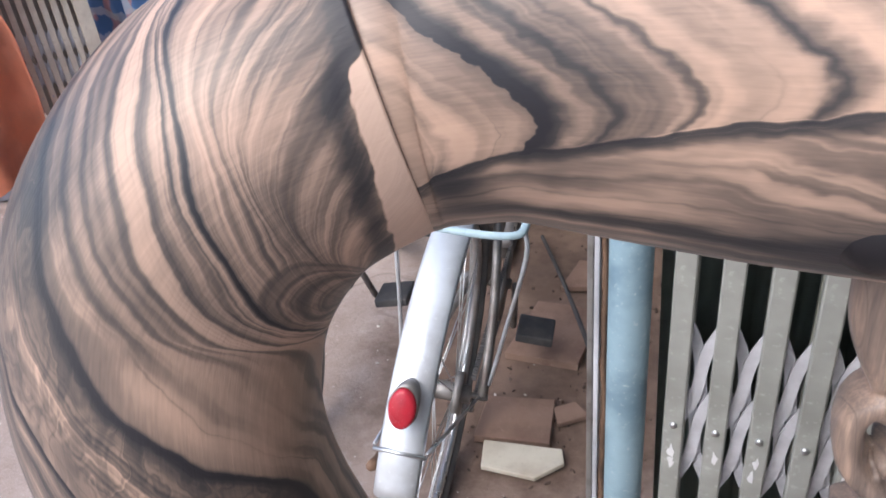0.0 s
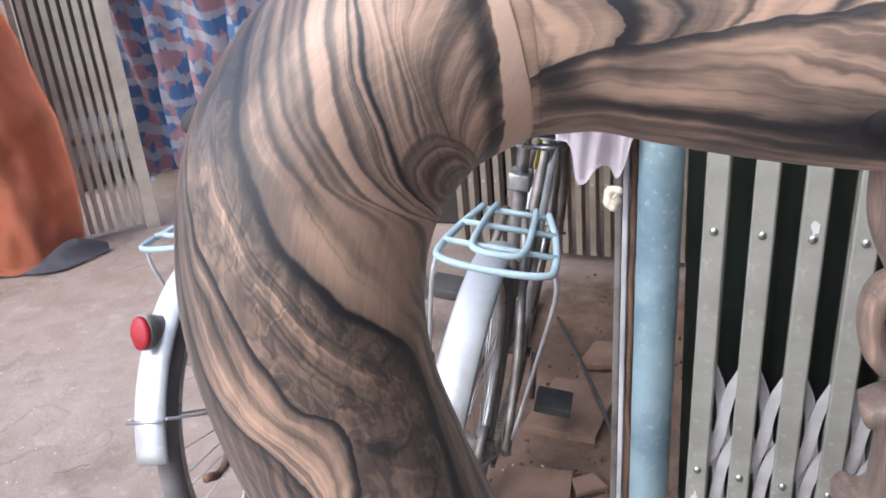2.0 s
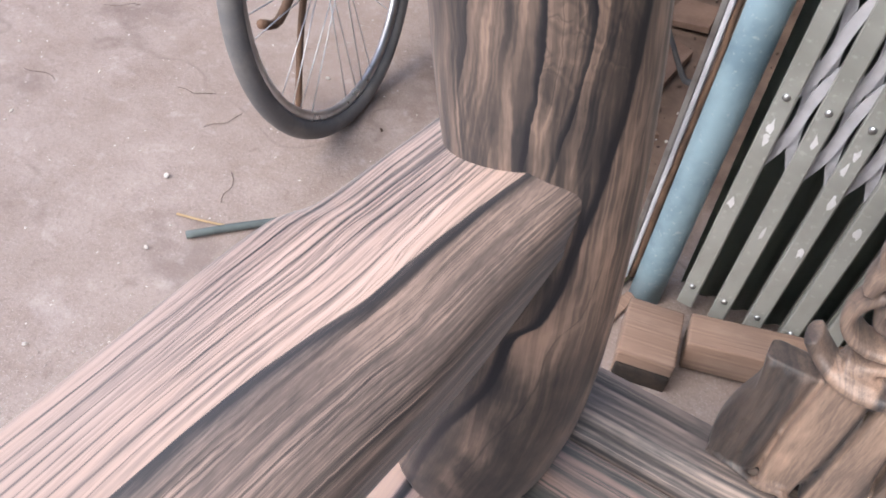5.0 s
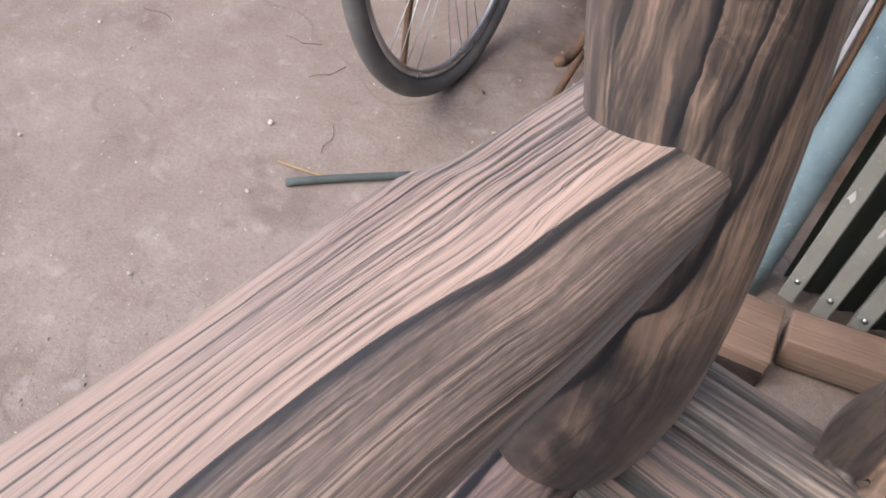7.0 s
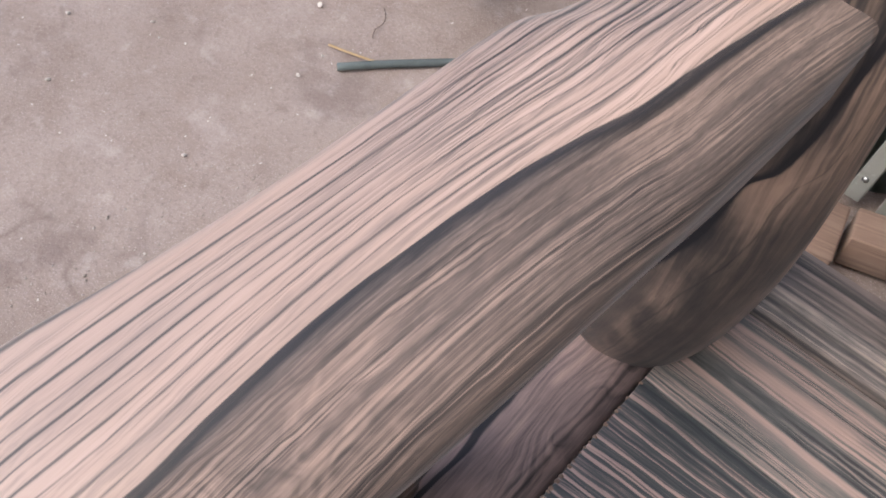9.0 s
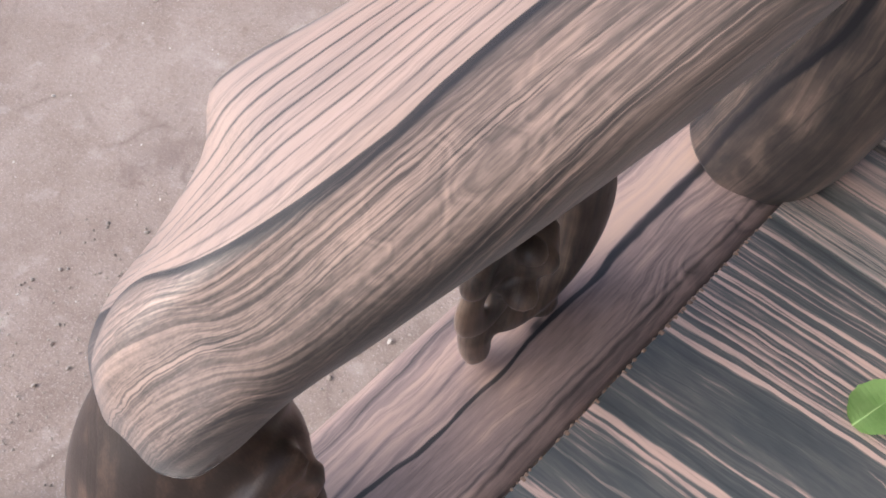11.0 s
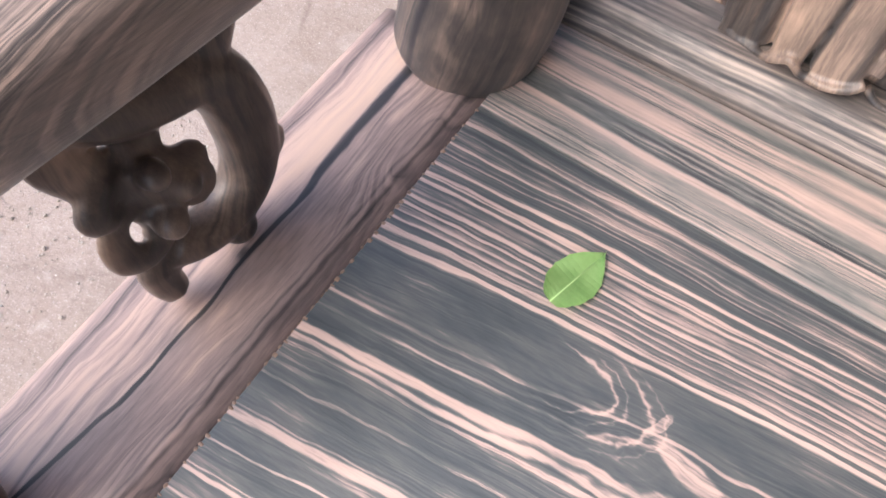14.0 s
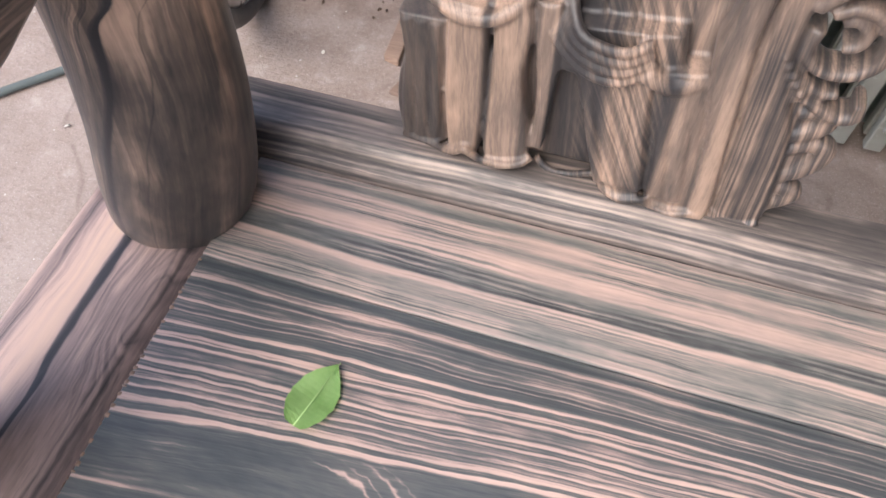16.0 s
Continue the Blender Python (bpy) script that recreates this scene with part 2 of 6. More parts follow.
    broken = noise_of(mat, vec(mat, y * 9.0, x * 30.0, z), 1.0, 2.0).over(0.36, 0.6)
    foot = 0.41 + lines * (broken * 0.24 + 0.04) * (y.over(0.12, 0.3) * 0.6 + 0.4) + (warp - 0.5) * 0.3
    foot = foot + bump_at(x, y, -0.021, 0.355, 0.0045, 0.05) * 0.22 - bump_at(x, y, -0.048, 0.36, 0.012, 0.06) * 0.1 + bump_at(x, y, -0.03, 0.44, 0.008, 0.03) * 0.12
    foot = foot + (1.0 - past(b_)) * y.over(0.17, 0.22) * 0.16 - (1.0 - y.over(0.17, 0.22)) * 0.05
    tone = tone * (1.0 - low) + foot * low
    # veins
    tone = tone - near(a_, 0.0017) * upper * 0.45 - near(b_, 0.0016) * (1.0 - y.over(0.66, 0.7) * 0.5) * 0.35
    tone = tone - brink(a_ + 0.001, 0.0006, 0.006) * upper * 0.36 - near(a_ - 0.0085, 0.0009) * upper * 0.22 - brink(b_ + 0.001, 0.0006, 0.007) * (1.0 - y.over(0.655, 0.69) * 0.6) * 0.46
    tone = tone - brink(c_ + 0.001, 0.0005, 0.004) * (1.0 - y.over(0.61, 0.65)) * 0.38 - brink(d_ + 0.0008, 0.0005, 0.004) * (1.0 - y.over(0.6, 0.63)) * (1.0 - low) * 0.32
    inner = course(mat, y, [(0.0, -0.01), (0.3, -0.024), (0.35, -0.034), (0.40, -0.045), (0.44, -0.048), (0.456, -0.0502), (0.4754, -0.0628), (0.487, -0.0753), (0.51, -0.09), (0.76, -0.14)], -0.18, 0.1)
    tone = tone - brink(u - inner, 0.0005, 0.004) * (1.0 - y.over(0.47, 0.5)) * y.over(0.3, 0.36) * 0.35
    # pale sapwood sliver at the joint
    edge = course(mat, x, [(-0.09, 0.732), (-0.062, 0.737), (-0.033, 0.742), (-0.015, 0.746), (-0.004, 0.755), (0.02, 0.7575), (0.09, 0.76)], 0.7, 0.78)
    d = y - edge - swirl(mat, x, y, z, 0.004, 160.0, 160.0)
    sap = d.over(0.0, 0.0012)
    tone = tone * (1.0 - sap) + sap * 0.98 - near(d + 0.004, 0.005) * (1.0 - sap) * 0.35
    gain = 1.0 - inside * 0.5 - plain.min(1.0) * 0.6 - sap * 0.75
    return f, y, x, z * 0.0, tone, gain.max(0.15)


JOINT = 0.0115


def rail_field(mat, x, y, z):
    # x: round the rail (up is plus), y: along it
    y = y - JOINT
    w = swirl(mat, y, x, z, 0.007, 20.0, 40.0) + swirl(mat, y, x, z, 0.003, 90.0, 180.0)
    u = x + w
    s = (1.0 - (y * -4.0).exp()) * 0.25
    seam = s * 0.2 - 0.019
    d = u - seam - 0.007
    up = s + (d * d + 0.000012).sqrt() + swirl(mat, y, x, z, 0.004, 130.0, 260.0)
    above = ((u - seam) * 400.0 + 0.5).over(0.0, 1.0)
    low = u * 0.9 + swirl(mat, y, x, z, 0.03, 8.0, 20.0) + 0.3
    f = up * above * 0.6 + low * (1.0 - above)
    bands = course(mat, up.max(0.0).min(0.3), [(0.0, 0.56), (0.03, 0.58), (0.05, 0.52), (0.058, 0.44), (0.068, 0.48), (0.078, 0.4), (0.085, 0.54), (0.092, 0.62), (0.1, 0.5), (0.106, 0.6), (0.113, 0.46), (0.12, 0.64), (0.132, 0.52), (0.14, 0.6), (0.15, 0.47), (0.165, 0.63), (0.18, 0.5), (0.2, 0.6), (0.23, 0.5), (0.3, 0.6)], 0.0, 1.0)
    silk = noise_of(mat, vec(mat, y * 14.0, low * 60.0, z), 1.0, 3.0, 0.55)
    under = 0.56 + (silk - 0.5) * 0.7 - near(u + 0.034, 0.004) * y.over(0.02, 0.07) * 0.42 - near(u + 0.048, 0.005) * 0.2
    tone = (bands + 0.05) * above + (under + 0.03) * (1.0 - above)
    # thick dark V with a sawtooth rim, the dark seam running on from it, and black knots at the joint and the carving
    saw = swirl(mat, x, y, z, 0.012, 260.0, 60.0)
    v = up + saw * 0.35 - 0.0545
    tone = tone - brink(v, 0.0008, 0.011) * above * 0.52 - near(up - 0.073, 0.0013) * above * 0.2 - near(up - 0.0885, 0.0012) * above * 0.22 - near(up - 0.111, 0.0014) * above * 0.22 - near(up - 0.139, 0.0014) * above * 0.2
    tone = tone - brink(seam - u + 0.001, 0.0007, 0.005) * 0.42
    tone = tone - bump_at(x, y, -0.02, 0.024, 0.007, 0.012) * 0.5 - bump_at(x, y, -0.033, 0.03, 0.006, 0.02) * 0.4 - bump_at(x, y, -0.038, 0.165, 0.008, 0.03) * 0.5 - bump_at(x, y, -0.03, 0.215, 0.016, 0.06) * 0.4
    return f, y, x, z * 0.0, tone


def arm_field(mat, x, y, z):
    w = swirl(mat, y, x, z, 0.006, 9.0, 26.0) + swirl(mat, y, x, z, 0.0016, 40.0, 120.0)
    left = y * 0.115 - 0.155
    crease = course(mat, y, [(-0.18, -0.16), (-0.15, -0.135), (-0.124, -0.108), (-0.1, -0.083), (-0.076, -0.0755), (-0.04, -0.0715), (0.0, -0.0725), (0.04, -0.073), (0.08, -0.070), (0.12, -0.064), (0.15, -0.057), (0.18, -0.049), (0.225, -0.042), (0.29, -0.028), (0.36, -0.012)], -0.17, 0.0) + w * 0.5
    rise = z - course(mat, y, [(-0.17, 0.59), (-0.135, 0.645), (-0.105, 0.667), (-0.075, 0.679), (-0.03, 0.688), (0.0, 0.692), (0.14, 0.702), (0.35, 0.722)], 0.55, 0.75)
    s = (x - left) / (crease - left)
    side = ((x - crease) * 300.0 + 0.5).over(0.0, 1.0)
    f = (s + y * 1.7 + w * 30.0) * 0.075 * (1.0 - side) + (x - crease * 0.6 - rise * 0.5 - y * 0.03 + w * 1.3 + 0.3) * side
    t = s + y * 0.5 + w * 12.0
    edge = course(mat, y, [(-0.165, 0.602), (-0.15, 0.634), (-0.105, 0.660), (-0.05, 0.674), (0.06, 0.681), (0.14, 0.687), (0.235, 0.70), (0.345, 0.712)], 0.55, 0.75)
    # shade of the flank below its top edge, painted into the wood tone
    flank_shade = 1.0 - (z - edge + w * 0.9).over(-0.016, 0.001)
    tone = 0.71 - side * (y.over(0.03, 0.16) * 0.07 + 0.155) - flank_shade * side * (1.0 - y.over(-0.06, 0.06) * 0.85) * 0.22 - brink(x - crease + 0.0015, 0.0007, 0.0065) * 0.42
    for at, wide, deep_ in ((0.03, 0.016, 0.4), (0.24, 0.011, 0.44), (0.37, 0.009, 0.4), (0.47, 0.006, 0.3), (0.55, 0.008, 0.38), (0.62, 0.005, 0.28), (0.7, 0.008, 0.34), (0.77, 0.005, 0.28), (0.86, 0.009, 0.3), (0.93, 0.005, 0.24)):
        tone = tone - near(t - at, wide) * (1.0 - side) * deep_ * (swirl(mat, y, t, z, 1.6, 14.0, 9.0) + 0.9).max(0.2).min(1.1)
    # towards the post the lines crowd together; whorls on the flank further forward
    crowd = noise_of(mat, (s + y * 0.9 + w * 10.0) * 26.0, 1.0, 2.0, 0.6, "1D").over(0.36, 0.64) - 0.5
    tone = tone + crowd * (1.0 - side) * y.over(0.0, 0.16) * 0.24 - (1.0 - side) * y.over(0.12, 0.25) * 0.06
    curl = noise_of(mat, vec(mat, y * 22.0 + w * 60.0, x * 50.0, z * 30.0), 1.0, 2.0, 0.5)
    whorl = noise_of(mat, curl * 14.0, 1.0, 1.0, 0.5, "1D") - 0.5
    grain = noise_of(mat, (x - crease * 0.8 - rise * 0.45 + y * 0.02 + w * 0.7) * 330.0, 1.0, 2.0, 0.6, "1D").over(0.36, 0.64) - 0.5
    tone = tone + grain * side * (curl.over(0.35, 0.6) * 0.14 + 0.05)
    tone = tone + whorl * side * bump_at(x, y, -0.045, -0.02, 0.02, 0.07) * 0.32
    return f, y, x, z, tone, 1.0 - (1.0 - side) * (1.0 - y.over(0.04, 0.14)) * 0.55


def seat_field(mat, x, y, z):
    w = swirl(mat, x, y, z, 0.012, 8.0, 26.0) + swirl(mat, x, y, z, 0.0022, 30.0, 110.0)
    run = x.min(0.42)
    slope = ((0.27 - y) / 0.13).max(0.0).min(1.0) * 0.135
    f = y - run * slope + w
    f = f + swirl(mat, x, y, z, 0.035, 28.0, 50.0) * bump_at(x, y, 0.25, 0.085, 0.07, 0.03) - bump_at(x, y, 0.225, 0.105, 0.05, 0.016) * 0.012
    g = f + swirl(mat, x, y, z, 0.0012, 60.0, 220.0)
    tone = 0.36 + (f - 0.115).over(0.0, 0.02) * 0.07 + (swirl(mat, x, y, z, 0.5, 18.0, 60.0)) * (1.0 - (f - 0.11).over(0.0, 0.02) * 0.6)
    fade = noise_of(mat, vec(mat, x * 7.0, f * 110.0, z), 1.0, 2.0).over(0.3, 0.6) * 0.6 + 0.48
    # pink streaks that run the length of the board: level, half width, strength
    for at, wide, lift in ((-0.078, 0.0012, 0.2), (-0.0616, 0.0017, 0.34), (-0.0572, 0.0006, 0.25), (-0.0397, 0.0009, 0.3), (-0.02, 0.0036, 0.36), (-0.0148, 0.0009, 0.2), (0.0102, 0.001, 0.24), (0.0206, 0.0008, 0.12), (0.034, 0.0013, 0.36), (0.0394, 0.0026, 0.42), (0.0475, 0.0038, 0.42), (0.0655, 0.0018, 0.2), (0.079, 0.002, 0.26), (0.1291, 0.002, 0.4), (0.1379, 0.0029, 0.34), (0.1463, 0.0012, 0.26), (0.1524, 0.0012, 0.28), (0.1594, 0.0017, 0.36), (0.1669, 0.0019, 0.36), (0.1837, 0.0015, 0.34), (0.1906, 0.0026, 0.3), (0.2012, 0.0022, 0.42), (0.2126, 0.0006, 0.22), (0.2226, 0.001, 0.32), (0.2331, 0.0008, 0.22), (0.243, 0.0022, 0.26)):
        tone = tone + (1.0 - ((g - at).abs()).over(wide * 0.5, wide * 1.2)) * fade * lift
    busy = noise_of(mat, g * 420.0, 1.0, 2.0, 0.7, "1D").over(0.36, 0.64) - 0.5
    tone = tone + busy * (f - 0.112).over(0.0, 0.02) * 0.2
    tone = tone - near(f - 0.236, 0.004) * 0.12 - near(y - 0.254, 0.0025) * 0.2
    # pink flame with a ragged border, and curling lines that run into it
    rag = swirl(mat, x, y, z, 0.012, 45.0, 80.0)
    flame = bump_at(x + rag, y + (x - 0.24) * 0.22 + rag * 0.7, 0.245, 0.109, 0.03, 0.0085).over(0.3, 0.62)
    spur = bump_at(x + rag * 0.6 - (y - 0.12) * 0.4, y + rag, 0.217, 0.122, 0.004, 0.013).over(0.35, 0.5)
    # nested arches round a dark heart, their tips towards the flame
    tip, half = (x - 0.15).max(0.0) / 0.038, (y - 0.116 + rag * 0.5) / 0.02
    rho = (tip * tip + half * half).sqrt() + swirl(mat, x, y, z, 0.5, 55.0, 90.0) + swirl(mat, x, y, z, 0.12, 160.0, 220.0)
    curl = near(rho - 1.0, 0.05) * x.over(0.125, 0.165) + near(rho - 1.26, 0.03) * x.over(0.15, 0.18) * 0.6 + near(rho - 1.62, 0.05) * x.over(0.165, 0.2) * 0.9 + near(rho - 1.9, 0.03) * x.over(0.17, 0.2) * 0.4
    tone = tone - (1.0 - rho.over(0.7, 1.0)) * x.over(0.03, 0.1) * 0.05
    wisp = (noise_of(mat, vec(mat, x * 34.0, y * 90.0 + x * 20.0, z), 1.0, 3.0, 0.6) - 0.5) * bump_at(x, y, 0.15, 0.1, 0.11, 0.04)
    tone = tone + flame.max(spur * 0.7) * 0.27 + curl.min(1.0) * 0.3 + wisp * 0.3
    # faint brown streaks everywhere, coming and going
    weak = noise_of(mat, vec(mat, x * 9.0, g * 260.0, z), 1.0, 2.0, 0.6)
    tone = tone + (weak - 0.5) * 0.32
    return f, x, y, z, tone


def plank_field(mat, x, y, z):
    w = swirl(mat, x, y, z, 0.014, 6.0, 26.0) + swirl(mat, x, y, z, 0.002, 30.0, 110.0)
    f = y + z * 0.6 + w * 0.5
    tone = course(mat, y + w * 0.7, [(0.255, 0.3), (0.259, 0.3), (0.263, 0.66), (0.268, 0.4), (0.275, 0.52), (0.284, 0.56), (0.29, 0.6), (0.2935, 0.84), (0.2965, 0.45), (0.300, 0.26), (0.3045, 0.36), (0.309, 0.46), (0.315, 0.62), (0.322, 0.76), (0.33, 0.7), (0.336, 0.5), (0.341, 0.68), (0.35, 0.74), (0.357, 0.48), (0.362, 0.6), (0.368, 0.62), (0.374, 0.3), (0.378, 0.6), (0.383, 0.3), (0.388, 0.66), (0.395, 0.5), (0.41, 0.42), (0.44, 0.6)], 0.0, 1.0)
    return f, x, y, z, tone


def side_field(mat, x, y, z):
    w = swirl(mat, y, x, z, 0.012, 12.0, 30.0)
    fine = swirl(mat, y, x, z, 0.003, 50.0, 90.0)
    # long pointed figures on the seat side, laid over a wavy straight grain
    arch = bump_at(x, y, -0.03, 0.21, 0.018, 0.05) * 0.022 - bump_at(x, y, -0.04, 0.06, 0.018, 0.045) * 0.014 + bump_at(x, y, -0.028, -0.05, 0.014, 0.05) * 0.012
    f = x + z * 0.5 + w * 1.8 + fine + arch
    line = course(mat, y, [(-0.13, -0.074), (-0.111, -0.0719), (-0.076, -0.0678), (-0.039, -0.0635), (-0.006, -0.0649), (0.0205, -0.0638), (0.0525, -0.0668), (0.0825, -0.0672), (0.1236, -0.0656), (0.15, -0.069), (0.174, -0.0699), (0.2437, -0.0707), (0.29, -0.072)], -0.09, -0.05)
    v = x - line + fine * 0.5
    half = swirl(mat, y, x * 0.2, z, 0.004, 16.0, 8.0) + 0.0013 + y.over(0.05, 0.2) * 0.0026
    second = x + 0.088 + w * 0.9 + (y - 0.03) * 0.06
    third = x + 0.021 + w * 0.6 + fine
    tone = 0.565 + (1.0 - (v + 0.004).over(0.0, 0.006)) * 0.1 + bump_at(x, y, -0.085, 0.2, 0.014, 0.09) * 0.16
    tone = tone - (1.0 - (v.abs() / half.max(0.0008)).over(0.6, 1.5)) * 0.4 - near(v - 0.004, 0.005) * 0.07
    tone = tone - near(second, 0.0016) * (1.0 - y.over(0.06, 0.11)) * 0.2 - near(third, 0.0016) * 0.22 - near(third + 0.0055, 0.0011) * 0.14 - (x + 0.0215).over(0.0, 0.006) * 0.1
    tone = tone - near(x + w * 0.5 + 0.113, 0.006) * 0.2 - bump_at(x, y, -0.0705, 0.065, 0.004, 0.008) * 0.3
    return f, y, x, z, tone


def front_field(mat, x, y, z):
    w = swirl(mat, x, y, z, 0.02, 10.0, 24.0)
    blush = noise_of(mat, vec(mat, x * 16.0, y * 30.0, z), 1.0, 2.0)
    return y + z * 0.5 + w, x, y, z, (blush - 0.5) * 0.45 + 0.48


def splat_field(mat, x, y, z):
    w = swirl(mat, z, x, y, 0.016, 9.0, 16.0)
    f = x + y * 0.4 + z * 0.08 + w
    u = x + w * 0.08
    slant = u - (0.19 - z).max(0.0) * 0.06
    # tone of each fold; shade in the hollow and the gaps is painted in
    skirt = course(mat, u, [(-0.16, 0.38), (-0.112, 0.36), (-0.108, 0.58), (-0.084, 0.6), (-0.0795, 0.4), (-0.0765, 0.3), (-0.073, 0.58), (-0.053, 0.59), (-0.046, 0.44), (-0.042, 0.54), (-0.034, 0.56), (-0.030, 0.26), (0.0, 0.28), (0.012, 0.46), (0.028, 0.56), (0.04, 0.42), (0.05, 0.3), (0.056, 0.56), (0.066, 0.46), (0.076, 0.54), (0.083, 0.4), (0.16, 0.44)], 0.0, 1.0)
    plain = course(mat, slant, [(-0.16, 0.0), (0.072, 0.0), (0.076, 1.0), (0.089, 1.0), (0.092, 0.0), (0.16, 0.0)], 0.0, 1.0)
    striped = (slant - 0.091).over(0.0, 0.002)
    lines = noise_of(mat, (slant + w * 0.1) * 210.0, 1.0, 2.0, 0.65, "1D").over(0.36, 0.64) - 0.5
    skirt = skirt + (0.6 - skirt) * plain + lines * striped * 0.28
    fold = course(mat, u, [(-0.16, 0.0), (-0.02, 0.0), (0.0, 1.0), (0.045, 1.0), (0.05, 0.0), (0.16, 0.0)], 0.0, 1.0)
    skirt = skirt + (noise_of(mat, (x + (z - 0.06) * 0.45) * 190.0, 1.0, 2.0, 0.6, "1D").over(0.36, 0.64) - 0.5) * fold * 0.2
    # the upper part's tone is lowered for the shade under the rail
    above = z.over(0.14, 0.2)
    return f, z, x, y, skirt * (1.0 - above) + above * 0.46, 1.0 - plain * 0.5 * (1.0 - above)


def along_x(amp=0.03, slope=0.0, tone=0.52):
    def field(mat, x, y, z):
        f = y + z * 0.7 + x * slope + swirl(mat, x, y, z, amp, 4.5, 12.0) + swirl(mat, x, y, z, amp * 0.12, 18.0, 60.0)
        return f, x, y, z, x * 0.0 + tone
    return field


def along_z(amp=0.03, tone=0.52):
    def field(mat, x, y, z):
        f = x + y * 0.5 + swirl(mat, z, x, y, amp, 6.0, 14.0)
        return f, z, x, y, x * 0.0 + tone
    return field


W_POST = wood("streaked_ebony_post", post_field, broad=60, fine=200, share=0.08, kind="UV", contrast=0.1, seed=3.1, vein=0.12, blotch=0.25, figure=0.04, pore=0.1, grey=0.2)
W_RAIL = wood("streaked_ebony_rail", rail_field, broad=55, fine=220, share=0.09, kind="UV", contrast=0.1, seed=7.7, vein=0.1, blotch=0.25, figure=0.04, pore=0.09, grey=0.2)
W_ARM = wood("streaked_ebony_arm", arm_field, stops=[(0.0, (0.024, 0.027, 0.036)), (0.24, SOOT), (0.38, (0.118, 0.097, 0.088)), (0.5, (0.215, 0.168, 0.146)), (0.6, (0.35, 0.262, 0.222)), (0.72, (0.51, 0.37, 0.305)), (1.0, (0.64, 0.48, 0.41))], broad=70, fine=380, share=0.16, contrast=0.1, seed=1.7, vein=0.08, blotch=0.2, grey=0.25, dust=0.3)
W_SIDE = wood("streaked_ebony_side_rail", side_field, stops=[(0.0, INK), (0.24, SOOT), (0.38, (0.14, 0.11, 0.108)), (0.5, (0.28, 0.21, 0.195)), (0.6, (0.4, 0.29, 0.26)), (0.72, (0.57, 0.41, 0.345)), (1.0, CREAM)], broad=50, fine=200, share=0.07, contrast=0.1, seed=5.2, grey=0.1, vein=0.06)
W_FRONT = wood("streaked_ebony_front_rail", front_field, stops=[(0.0, INK), (0.24, SOOT), (0.38, (0.14, 0.10, 0.095)), (0.5, (0.28, 0.195, 0.165)), (0.6, (0.42, 0.285, 0.235)), (0.72, (0.57, 0.4, 0.325)), (1.0, CREAM)], broad=30, fine=200, share=0.05, contrast=0.1, seed=2.2, grey=0.1, vein=0.06, blotch=0.5)
W_SEAT = wood("dark_streaked_ebony_seat", seat_field, stops=[(0.0, (0.036, 0.042, 0.046)), (0.3, (0.076, 0.086, 0.092)), (0.46, (0.125, 0.127, 0.124)), (0.56, (0.25, 0.205, 0.19)), (0.68, (0.52, 0.375, 0.325)), (1.0, (0.68, 0.5, 0.42))], broad=60, fine=300, share=0.1, contrast=0.1, seed=4.4, grey=0.1)
W_BACK = wood("streaked_ebony_back_plank", plank_field, stops=[(0.0, INK), (0.26, (0.078, 0.079, 0.08)), (0.4, (0.145, 0.145, 0.138)), (0.52, (0.24, 0.222, 0.2)), (0.64, (0.36, 0.285, 0.25)), (0.8, (0.52, 0.38, 0.325)), (1.0, (0.62, 0.45, 0.38))], broad=70, fine=380, share=0.26, contrast=0.18, seed=8.4, grey=0.1, pore=0.22)
W_BACKRAIL = wood("brown_streaked_ebony_rail", along_x(0.014, 0.0, 0.43), stops=[(0.0, INK), (0.26, (0.06, 0.055, 0.055)), (0.4, (0.13, 0.11, 0.1)), (0.52, (0.24, 0.195, 0.17)), (0.64, (0.36, 0.28, 0.235)), (1.0, (0.6, 0.46, 0.38))], broad=75, fine=260, share=0.14, contrast=0.4, seed=3.3, grey=0.15)
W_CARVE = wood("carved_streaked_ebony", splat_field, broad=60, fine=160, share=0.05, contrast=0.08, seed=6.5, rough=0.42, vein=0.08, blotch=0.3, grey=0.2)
W_DARK = wood("dark_carved_ebony", along_z(0.03, 0.53), stops=[(0.0, INK), (0.35, (0.06, 0.052, 0.05)), (0.5, (0.13, 0.097, 0.08)), (0.7, (0.25, 0.18, 0.14)), (1.0, (0.4, 0.28, 0.21))], broad=30, fine=160, share=0.1, contrast=0.3, seed=9.5, rough=0.34, blotch=0.9, grey=0.1)
W_SCROLL = wood("dark_polished_ebony", along_z(0.04, 0.38), stops=[(0.0, (0.014, 0.01, 0.01)), (0.35, (0.042, 0.03, 0.026)), (0.5, (0.1, 0.065, 0.05)), (0.7, (0.22, 0.145, 0.105)), (1.0, (0.4, 0.28, 0.21))], broad=26, fine=160, share=0.06, contrast=0.25, seed=2.5, rough=0.3, blotch=1.3, grey=0.05, dust=0.02)
W_INK = wood("black_polished_heartwood", along_z(0.04, 0.22), stops=[(0.0, (0.008, 0.008, 0.011)), (0.35, (0.016, 0.015, 0.018)), (0.7, (0.05, 0.04, 0.036)), (1.0, (0.12, 0.085, 0.065))], broad=26, fine=160, share=0.1, contrast=0.2, seed=5.5, rough=0.34, blotch=0.6, dust=0.0)
W_RAW = wood("raw_brown_timber", along_x(0.01, 0.0, 0.5), stops=[(0.0, (0.17, 0.11, 0.08)), (0.5, (0.31, 0.205, 0.15)), (1.0, (0.46, 0.32, 0.24))], broad=30, fine=260, share=0.22, contrast=0.2, seed=0.4, rough=0.75)


